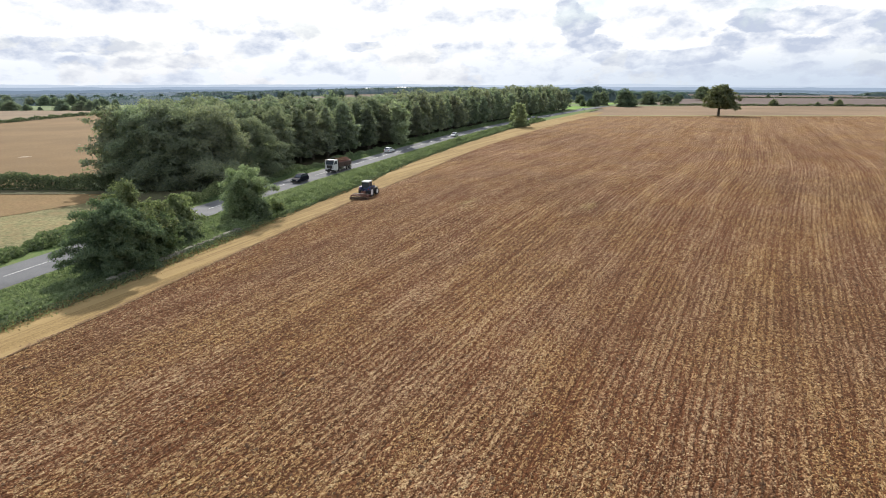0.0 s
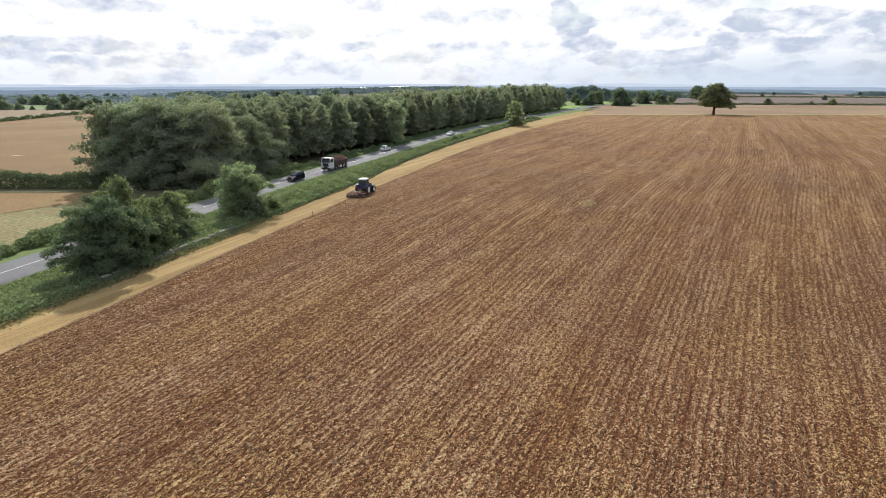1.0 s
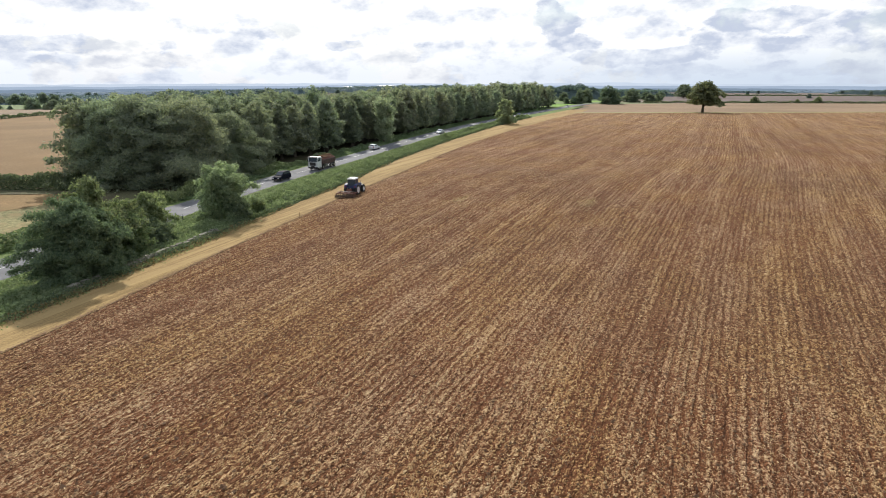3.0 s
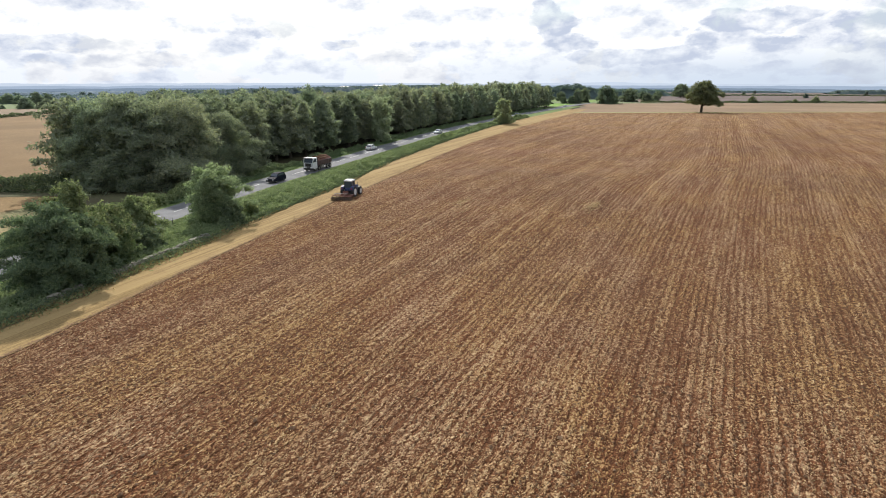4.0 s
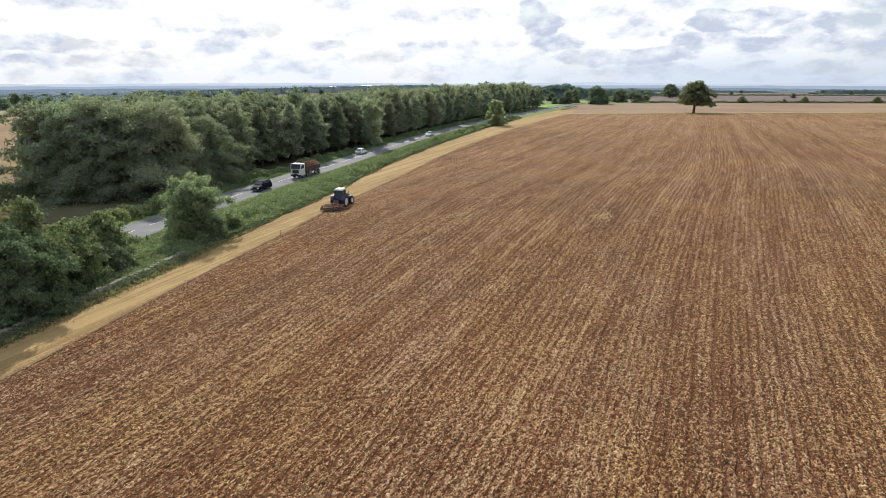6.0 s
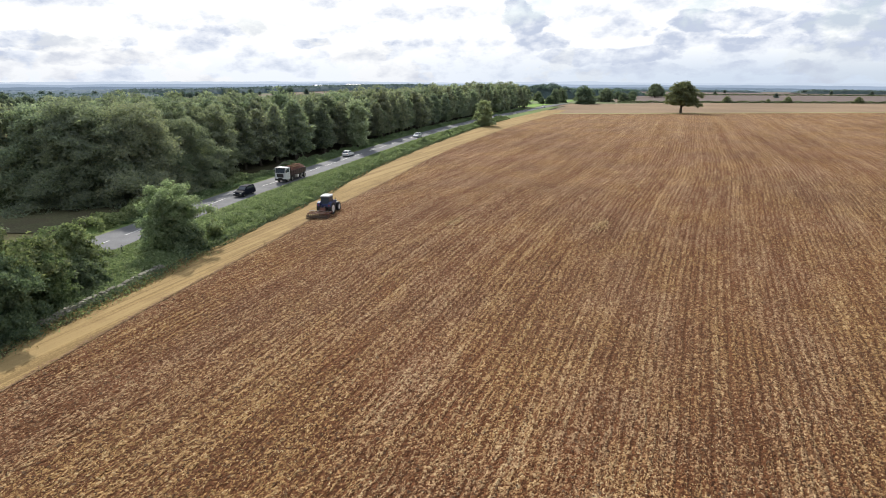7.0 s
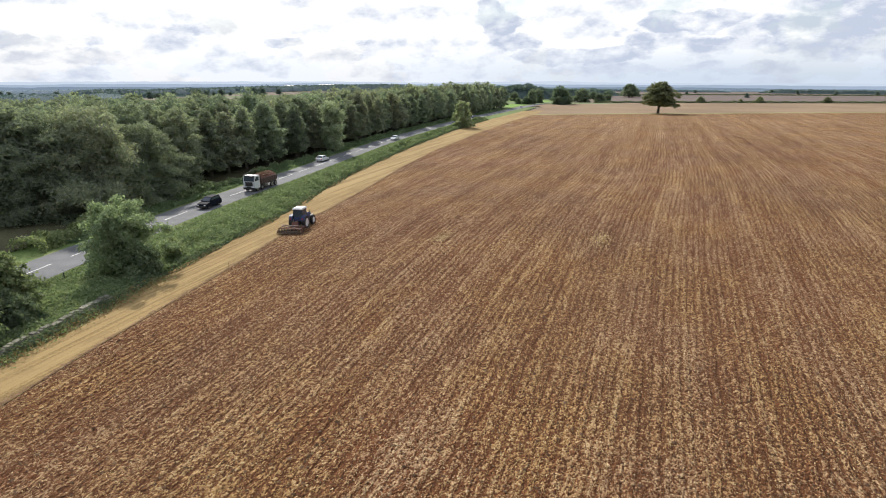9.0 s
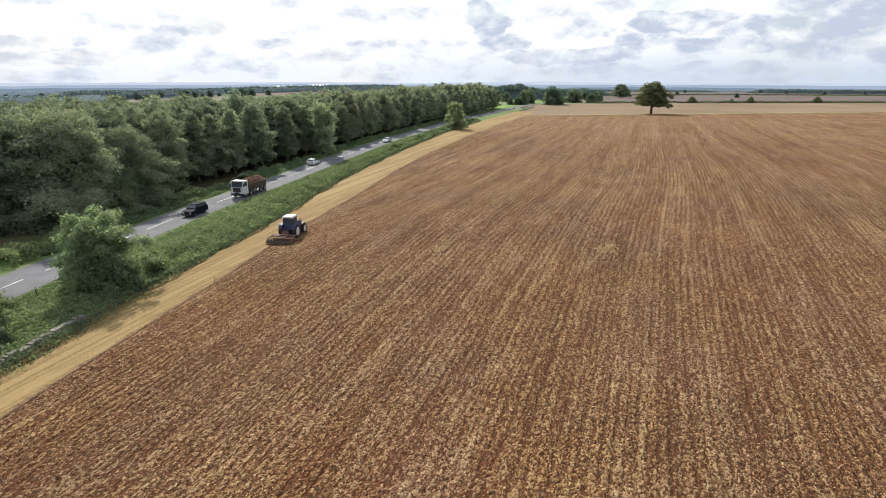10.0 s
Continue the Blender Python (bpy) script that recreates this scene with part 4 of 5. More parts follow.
# ---- verge plants: nettles, brambles and long grass between road and stubble ----
def verge_plants():
    r = np.random.default_rng(21)
    n = 150000
    yv = 36 + (300 - 36) * r.uniform(0, 1, n) ** 1.7
    lo, hi = road_x(yv) + 4.2, np.maximum(verge_x(yv) + 0.2, road_x(yv) + 6.0)
    u = r.uniform(0, 1, n)
    u = np.where(yv > 92, u ** 0.75, u)
    xv = lo + (hi - lo) * u
    lump = np.array([noise.noise((x * 0.35, yy * 0.35, 3.0)) for x, yy in zip(xv, yv)])
    crest = np.clip(1.0 - np.abs(u - 0.72) / 0.5, 0.12, 1)
    tallness = np.where(yv > 84, 1.6, 0.8) * crest * (0.75 + 1.1 * lump)
    zv = land(xv, yv) + 0.06 + np.maximum(0.05, tallness) * r.uniform(0.25, 1.0, n) ** 0.6
    size = np.where(yv < 150, 0.19, 0.19 + (yv - 150) * 0.0018)
    V, F = leaves(np.stack([xv, yv, zv], -1), np.tile((0, -0.2, 1.0), (n, 1)), size, 0.5, 1.6, r)
    ob = new("verge_plants", mesh_of("verge_plants", V, F, L_VERGE))
    return tagged(ob, "dense green nettles and brambles along the verge", "undergrowth", kind="stuff")


verge_plants()


def bank_plants():
    """Low growth on the bank between the road and the wood."""
    r = np.random.default_rng(22)
    n = 46000
    yv = 100 + 290 * r.uniform(0, 1, n) ** 1.7
    u = r.uniform(0, 1, n)
    xv = road_x(yv) - 4.3 - 5.4 * u
    lump = np.array([noise.noise((x * 0.3, yy * 0.22, 8.0)) for x, yy in zip(xv, yv)])
    zv = land(xv, yv) + 0.06 + np.maximum(0.06, 0.3 + 0.55 * u + 1.5 * lump) * r.uniform(0.2, 1.0, n) * 0.7
    size = 0.2 + np.maximum(0, yv - 150) * 0.0016
    V, F = leaves(np.stack([xv, yv, zv], -1), np.tile((0, -0.2, 1.0), (n, 1)), size, 0.5, 1.6, r)
    tagged(new("bank_plants", mesh_of("bank_plants", V, F, L_VERGE)), "rough grass and nettles on the bank below the wood", "undergrowth", kind="stuff")


bank_plants()


# ---- clods and straw on the tilled field ----
def clods():
    r = np.random.default_rng(31)
    n = 24000
    yv = 18 + 112 * r.uniform(0, 1, n) ** 1.15
    xv = till_x(yv) + (60 + 0.75 * yv ) * r.uniform(0, 1, n)
    s = across(xv, yv)
    shift = (np.round(s / 0.85) * 0.85 + r.normal(size=n) * 0.2 - s) * 0.8
    xv = xv + shift
    keep = xv > till_x(yv) + 0.1
    xv, yv = xv[keep], yv[keep]
    n = len(xv)
    size = r.gamma(3.0, 0.014, n) + 0.03
    octa = np.array([(1, 0, 0), (-1, 0, 0), (0, 1, 0), (0, -1, 0), (0, 0, 0.8), (0, 0, -0.5)], float)
    V = octa[None] * size[:, None, None] * r.uniform(0.6, 1.3, (n, 6, 1))
    a = r.uniform(0, 6.28, n)
    c, sn = np.cos(a)[:, None], np.sin(a)[:, None]
    V = np.stack([V[..., 0] * c - V[..., 1] * sn, V[..., 0] * sn + V[..., 1] * c, V[..., 2]], -1)
    V += np.stack([xv, yv, land(xv, yv) + relief(xv, yv) + 0.01], -1)[:, None]
    f = np.array([(0, 2, 4), (2, 1, 4), (1, 3, 4), (3, 0, 4), (2, 0, 5), (1, 2, 5), (3, 1, 5), (0, 3, 5)])
    F = (f[None] + 6 * np.arange(n)[:, None, None]).reshape(-1, 3)
    tagged(new("soil_clods", mesh_of("soil_clods", V.reshape(-1, 3), F, L_CLOD)), "loose brown clods lying on the tilled soil", "soil", kind="stuff")
    n = 230000
    yv = 18 + 130 * r.uniform(0, 1, n) ** 1.1
    xv = till_x(yv) + (60 + 0.8 * yv) * r.uniform(0, 1, n)
    s = across(xv, yv)
    band = np.array([noise.noise((q * 0.9, yy * 0.08, 1.0)) + 0.7 * noise.noise((x * 0.5, yy * 0.5, 5.0)) for q, x, yy in zip(s, xv, yv)])
    keep = band > r.normal(size=n) * 0.25 - 0.02
    xv, yv = xv[keep], yv[keep]
    n = len(xv)
    P = np.stack([xv, yv, land(xv, yv) + relief(xv, yv) + r.uniform(0.01, 0.07, n)], -1)
    V, F = leaves(P, np.tile((0, 0, 1.0), (n, 1)), r.uniform(0.028, 0.055, n), 0.7, 2.6, r)
    heaps = [(22.5, 84.5, 1.7), (4.0, 88.6, 1.4)]
    for hx, hy, hr in heaps:
        k = int(130 * hr * hr)
        q = r.normal(size=(k, 2)) * hr * 0.55
        X, Y = hx + q[:, 0] * 0.7 + q[:, 1] * 0.75, hy + q[:, 1] * 1.7
        v, f = leaves(np.stack([X, Y, land(X, Y) + relief(X, Y) + r.uniform(0.02, 0.12, k)], -1), np.tile((0, 0, 1.0), (k, 1)), r.uniform(0.06, 0.11, k), 0.65, 2.8, r)
        F = np.concatenate([F, f + len(V)])
        V = np.concatenate([V, v])
    tagged(new("straw_litter", mesh_of("straw_litter", V, F, L_STRAW)), "pale straw litter scattered over the tilled soil", "straw", kind="stuff")


clods()


def stubble_tufts():
    """Short cut straw on the strip, and soil thrown over its edge."""
    r = np.random.default_rng(33)
    n = 26000
    yv = 34 + 130 * r.uniform(0, 1, n) ** 1.3
    u = r.uniform(-0.06, 1.02, n)
    xv = verge_x(yv) * (1 - u) + till_x(yv) * u
    P = np.stack([xv, yv, land(xv, yv) + r.uniform(0.034, 0.048, n)], -1)
    V, F = leaves(P, np.tile((0, 0, 1.0), (n, 1)), r.uniform(0.022, 0.045, n), 0.92, 3.0, r)
    tagged(new("stubble_tufts", mesh_of("stubble_tufts", V, F, L_STUBBLE)), "short golden cut stubble and loose straw", "stubble", kind="stuff")
    n = 5000
    yv = 30 + 130 * r.uniform(0, 1, n) ** 1.2
    xv = till_x(yv) - np.abs(r.normal(size=n)) * (0.10 + 0.22 * np.sin(yv * 0.7) ** 2)
    V, F = leaves(np.stack([xv, yv, land(xv, yv) + r.uniform(0.035, 0.06, n)], -1), np.tile((0, 0, 1.0), (n, 1)), r.uniform(0.08, 0.17, n), 0.9, 1.2, r)
    tagged(new("thrown_soil", mesh_of("thrown_soil", V, F, L_CLOD)), "brown soil thrown over the edge of the stubble", "soil", kind="stuff")


stubble_tufts()


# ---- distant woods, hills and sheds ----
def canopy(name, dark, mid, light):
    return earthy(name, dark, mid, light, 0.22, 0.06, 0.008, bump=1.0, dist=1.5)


# canopy colours hold the same painted-in haze as their leaves
M_CANOPY = {L_FAR.name: canopy("far_haze_canopy", (0.070, 0.098, 0.094), (0.112, 0.150, 0.136), (0.085, 0.115, 0.108)),
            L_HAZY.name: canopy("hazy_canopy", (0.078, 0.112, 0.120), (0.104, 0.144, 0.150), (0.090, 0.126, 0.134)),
            L_DISTANT.name: canopy("distant_haze_canopy", (0.118, 0.162, 0.198), (0.150, 0.200, 0.240), (0.134, 0.180, 0.218))}


def far_wood(x0, y0, x1, y1, depth, height, n, seed, label, leaf=3.0, mat=L_HAZY):
    """A belt of far woodland: a lumpy canopy with sprays of leaves breaking its outline."""
    r = np.random.default_rng(seed)
    dx, dy = x1 - x0, y1 - y0
    L = math.hypot(dx, dy)

    def crest(u, o):
        lump = np.array([noise.noise((a * L / 9.0, b / 9.0, seed)) + 0.6 * noise.noise((a * L / 40.0, b / 40.0, seed + 3.0)) for a, b in zip(u.ravel(), o.ravel())]).reshape(u.shape)
        return np.clip(0.80 + 0.30 * lump, 0.3, 1.2) * np.clip(np.minimum(u, 1 - u) * L / 22.0, 0.2, 1)

    nu = int(L / 5.0) + 2
    U, O = np.meshgrid(np.linspace(0, 1, nu), np.linspace(-0.5, 0.5, 9) * depth, indexing="ij")
    X, Y = x0 + dx * U - dy / L * O, y0 + dy * U + dx / L * O
    Z = land(X, Y) + height * crest(U, O) * 0.92 * np.clip((0.5 - np.abs(O / depth)) * 8.0, 0, 1) ** 0.5 - 0.3
    i = np.arange(U.size).reshape(U.shape)
    quads = np.stack([i[:-1, :-1], i[1:, :-1], i[1:, 1:], i[:-1, 1:]], -1).reshape(-1, 4)
    n = n // 6 if mat == L_DISTANT else n * 3
    u, o = r.uniform(0, 1, n), r.uniform(-0.5, 0.5, n) * depth
    q = crest(u, o)
    P = np.stack([x0 + dx * u - dy / L * o, y0 + dy * u + dx / L * o, np.zeros(n)], -1)
    P[:, 2] = land(P[:, 0], P[:, 1]) + height * q * r.uniform(0.80, 1.0, n)
    V, F = leaves(P, np.tile((0, -0.4, 0.9), (n, 1)), leaf * 0.45, 0.6, 1.3, r)
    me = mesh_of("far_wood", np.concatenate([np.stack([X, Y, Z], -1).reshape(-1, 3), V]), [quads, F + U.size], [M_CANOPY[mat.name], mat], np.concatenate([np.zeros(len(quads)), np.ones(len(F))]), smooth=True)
    return tagged(new("far_wood", me), label, "woodland", kind="stuff")


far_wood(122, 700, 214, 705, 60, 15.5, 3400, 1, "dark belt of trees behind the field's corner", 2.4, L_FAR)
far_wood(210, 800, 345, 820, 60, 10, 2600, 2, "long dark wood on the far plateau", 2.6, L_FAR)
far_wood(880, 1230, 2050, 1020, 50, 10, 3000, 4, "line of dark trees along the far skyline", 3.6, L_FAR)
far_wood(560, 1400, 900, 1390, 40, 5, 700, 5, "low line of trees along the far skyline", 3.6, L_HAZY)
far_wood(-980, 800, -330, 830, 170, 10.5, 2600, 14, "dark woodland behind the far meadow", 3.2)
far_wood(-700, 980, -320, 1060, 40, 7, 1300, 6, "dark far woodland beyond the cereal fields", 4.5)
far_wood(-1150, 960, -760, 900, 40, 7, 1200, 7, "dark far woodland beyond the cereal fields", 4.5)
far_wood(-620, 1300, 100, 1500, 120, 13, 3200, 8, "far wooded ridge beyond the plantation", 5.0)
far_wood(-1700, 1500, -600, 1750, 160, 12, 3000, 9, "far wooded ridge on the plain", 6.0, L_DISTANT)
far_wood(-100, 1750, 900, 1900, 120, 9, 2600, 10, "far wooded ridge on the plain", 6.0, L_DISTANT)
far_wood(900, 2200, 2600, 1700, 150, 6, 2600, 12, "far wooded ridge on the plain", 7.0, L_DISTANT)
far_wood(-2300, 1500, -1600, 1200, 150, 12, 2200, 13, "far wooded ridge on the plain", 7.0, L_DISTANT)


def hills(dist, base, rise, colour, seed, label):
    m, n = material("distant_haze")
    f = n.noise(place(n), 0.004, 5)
    # the ridge glows in its haze colour instead of being lit by sun and sky
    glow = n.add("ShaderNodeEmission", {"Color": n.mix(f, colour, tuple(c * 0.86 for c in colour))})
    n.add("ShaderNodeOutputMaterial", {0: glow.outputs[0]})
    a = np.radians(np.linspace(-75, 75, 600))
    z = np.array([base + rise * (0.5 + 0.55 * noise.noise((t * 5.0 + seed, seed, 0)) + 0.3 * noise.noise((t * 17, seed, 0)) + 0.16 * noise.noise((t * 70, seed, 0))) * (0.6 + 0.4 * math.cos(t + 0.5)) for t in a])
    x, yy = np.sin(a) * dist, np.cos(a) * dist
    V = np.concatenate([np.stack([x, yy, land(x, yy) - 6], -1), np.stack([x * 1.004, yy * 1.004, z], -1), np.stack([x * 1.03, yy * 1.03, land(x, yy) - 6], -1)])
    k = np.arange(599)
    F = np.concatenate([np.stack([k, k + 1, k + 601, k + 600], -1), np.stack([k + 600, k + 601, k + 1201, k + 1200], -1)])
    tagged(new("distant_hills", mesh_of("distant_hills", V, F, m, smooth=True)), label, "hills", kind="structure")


# aerial haze set by hand: each farther ridge gets a paler, bluer glow
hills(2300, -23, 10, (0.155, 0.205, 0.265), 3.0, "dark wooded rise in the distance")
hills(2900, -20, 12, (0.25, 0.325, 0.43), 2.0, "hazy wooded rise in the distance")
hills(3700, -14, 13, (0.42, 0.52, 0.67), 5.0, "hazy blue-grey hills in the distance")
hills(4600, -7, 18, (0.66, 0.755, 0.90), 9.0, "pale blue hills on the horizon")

M_SHED = painted("shed_cladding", (0.60, 0.63, 0.66), 0.5, scale=0.1)
M_SHED_ROOF = painted("shed_roof", (0.42, 0.45, 0.48), 0.5, scale=0.1)


def shed(x, y, wide, deep, tall_, turn):
    top = root("farm_shed", (x, y, float(land(x, y)) - 0.5), "white clad industrial shed far across the plain", "shed", "far sheds", turn)
    part("wall", box((wide, deep, tall_), (0, 0, tall_ / 2)), M_SHED, top)
    part("roof", prism([(-deep / 2 - 0.5, tall_), (deep / 2 + 0.5, tall_), (0, tall_ + deep * 0.12)], wide + 1.0, (0, 0, 0.02)), M_SHED_ROOF, top)


for x, y, a, b, c, t in ((-215, 1660, 44, 30, 8, 5), (-120, 1700, 52, 36, 9, 0), (-20, 1690, 30, 30, 7, 10), (-330, 1640, 36, 24, 7, 0), (1080, 1420, 26, 14, 6, 20)):
    shed(x, y, a, b, c, t)


# ---- dry-stone wall ----
def stone_wall():
    r = np.random.default_rng(41)
    V, F, k, coping = [], [], 0, []
    FACES = np.array([(0, 1, 3, 2), (4, 6, 7, 5), (0, 4, 5, 1), (2, 3, 7, 6), (0, 2, 6, 4), (1, 5, 7, 3)])
    yv = 56.2
    while yv < 77.8:
        x = float(verge_x(yv)) - 0.3
        h = float(heading(verge_x, yv))
        low = 0.28 + 0.05 * math.sin(yv * 0.5)
        z = -0.1
        while z < low:
            t = r.uniform(0.13, 0.22)
            for side in (-0.2, 0.2):
                s = np.array([r.uniform(0.2, 0.27), r.uniform(0.16, 0.30), t / 2])
                c = np.array([side + r.normal() * 0.02, r.normal() * 0.05, z + t / 2])
                corners = np.array([(i, j, q) for i in (-1, 1) for j in (-1, 1) for q in (-1, 1)], float) * s * r.uniform(0.82, 1.08, (8, 3)) + c
                X = corners[:, 0] * math.cos(h) + corners[:, 1] * math.sin(h)
                Y = -corners[:, 0] * math.sin(h) + corners[:, 1] * math.cos(h)
                V.append(np.stack([X + x, Y + yv, corners[:, 2] + float(land(x, yv))], -1))
                F.append(np.array([(0, 1, 3, 2), (4, 6, 7, 5), (0, 4, 5, 1), (2, 3, 7, 6), (0, 2, 6, 4), (1, 5, 7, 3)]) + k)
                k += 8
            z += t * 0.96
        # upright coping stone
        s = np.array([0.27, 0.2, 0.12]) * r.uniform(0.85, 1.1, 3)
        corners = np.array([(i, j, q) for i in (-1, 1) for j in (-1, 1) for q in (-1, 1)], float) * s * r.uniform(0.8, 1.1, (8, 3)) + (0, 0, z + 0.1)
        X = corners[:, 0] * math.cos(h) + corners[:, 1] * math.sin(h)
        Y = -corners[:, 0] * math.sin(h) + corners[:, 1] * math.cos(h)
        coping.append(np.stack([X + x, Y + yv, corners[:, 2] + float(land(x, yv))], -1))
        yv += 0.36
    wall = tagged(new("stone_wall", mesh_of("stone_wall", np.concatenate(V), np.concatenate(F), M_STONE)), "low weathered dry-stone wall between verge and stubble", "wall")
    for v in coping:
        new("coping_stone", mesh_of("coping_stone", v, FACES, M_STONE)).parent = wall


stone_wall()
ry = np.arange(55, 80, 2.5)
hedge("wall_creepers", np.stack([verge_x(ry) - 0.05, ry], -1), 0.9, 0.60, 0.13, 30.0, L_DARKBUSH, 93, "ivy and weeds growing over the stone wall", 0.6, "weeds", "stuff")
ry = np.concatenate([np.arange(36, 52, 3.0), np.arange(73, 262, 4.0)])
hedge("edge_weeds", np.stack([verge_x(ry) + 0.45, ry], -1), 1.1, 0.5, 0.15, 46.0, L_DARKBUSH, 91, "rank green weeds at the foot of the wall and verge", 0.45, "weeds", "stuff")

# ---- vehicles ----
P_BLUE = painted("blue_paint", (0.020, 0.036, 0.11), 0.55, coat=0.0)
P_WHITE = painted("white_paint", (0.60, 0.60, 0.58), 0.55, amount=0.25)
P_SILVER = painted("silver_paint", (0.55, 0.56, 0.58), 0.3, 0.4, amount=0.15, coat=0.4)
P_BLACK = painted("black_paint", (0.008, 0.010, 0.018), 0.65, amount=0.06, spec=0.03)
P_DARK = painted("dark_blue_paint", (0.02, 0.025, 0.05), 0.25, amount=0.12, coat=0.6)
P_RUST = painted("red_oxide_paint", (0.13, 0.04, 0.026), 0.7, amount=0.6, scale=5)
P_STEEL = painted("worn_steel", (0.33, 0.31, 0.29), 0.45, 0.8, amount=0.4, scale=6)
P_SOILED = painted("soiled_steel", (0.085, 0.055, 0.04), 0.75, 0.3, amount=0.6, scale=6)
P_CHASSIS = painted("chassis_black", (0.02, 0.02, 0.02), 0.6, amount=0.4)
P_BROWN = painted("tipper_brown", (0.070, 0.036, 0.030), 0.6, amount=0.4)
M_RUBBER = painted("tyre_rubber", (0.018, 0.018, 0.018), 0.85, amount=0.35)
M_GLASS = glazing("window_glass")
M_LAMP = painted("lamp_lens", (0.80, 0.80, 0.78), 0.15, amount=0.05)
M_RED_LAMP = painted("red_lamp_lens", (0.45, 0.02, 0.02), 0.2, amount=0.05)
M_TIMBER = earthy("rough_timber", (0.22, 0.12, 0.07), (0.38, 0.25, 0.15), (0.17, 0.09, 0.06), 4.0, 1.0, 0.4, stretch=(4, 0.6, 4))
M_LOAD = earthy("spoil_load", (0.12, 0.055, 0.040), (0.24, 0.12, 0.085), (0.08, 0.045, 0.035), 5.0, 1.5, 0.5)


def tyre_bm(R, wide, lugs=0):
    """A tyre with rounded shoulders round the x axis."""
    bm = bmesh.new()
    prof = [(-wide * 0.42, R * 0.60), (-wide * 0.5, R * 0.72), (-wide * 0.5, R * 0.90), (-wide * 0.40, R * 0.985), (0, R), (wide * 0.40, R * 0.985), (wide * 0.5, R * 0.90), (wide * 0.5, R * 0.72), (wide * 0.42, R * 0.60)]
    rings = []
    for i in range(20):
        a = 2 * math.pi * i / 20
        rings.append([bm.verts.new((x, r * math.cos(a), r * math.sin(a))) for x, r in prof])
    for i in range(20):
        p, q = rings[i], rings[(i + 1) % 20]
        for j in range(len(prof) - 1):
            bm.faces.new((p[j], p[j + 1], q[j + 1], q[j]))
        bm.faces.new((p[-1], p[0], q[0], q[-1]))
    bmesh.ops.recalc_face_normals(bm, faces=bm.faces[:])
    for i in range(lugs):
        a = 360.0 * i / lugs
        for sx in (-1, 1):
            own = box((wide * 0.5, 0.07, 0.06), (sx * wide * 0.24, 0, 0), 0, (0, 0, sx * 32))
            own.transform(pose(0, 0, 0, a + sx * 90.0 / lugs) @ Matrix.Translation((0, 0, R)))
            join(bm, own)
    return bm


def rim_bm(R, wide, sx):
    bm = rod((-wide * 0.3, 0, 0), (wide * 0.3, 0, 0), R * 0.60, n=18)
    rod((sx * wide * 0.3, 0, 0), (sx * wide * 0.40, 0, 0), R * 0.56, R * 0.60, n=18, bm=bm)
    rod((sx * wide * 0.3, 0, 0), (sx * wide * 0.48, 0, 0), R * 0.2, R * 0.16, n=10, bm=bm)
    return bm


def wheel(parent, x, y, R, wide, rim_mat, lugs=0, name="wheel"):
    t = part(name, tyre_bm(R, wide, lugs), M_RUBBER, parent)
    t.location = (x, y, R)
    part("rim", rim_bm(R, wide, 1 if x > 0 else -1), rim_mat, t)
    return t


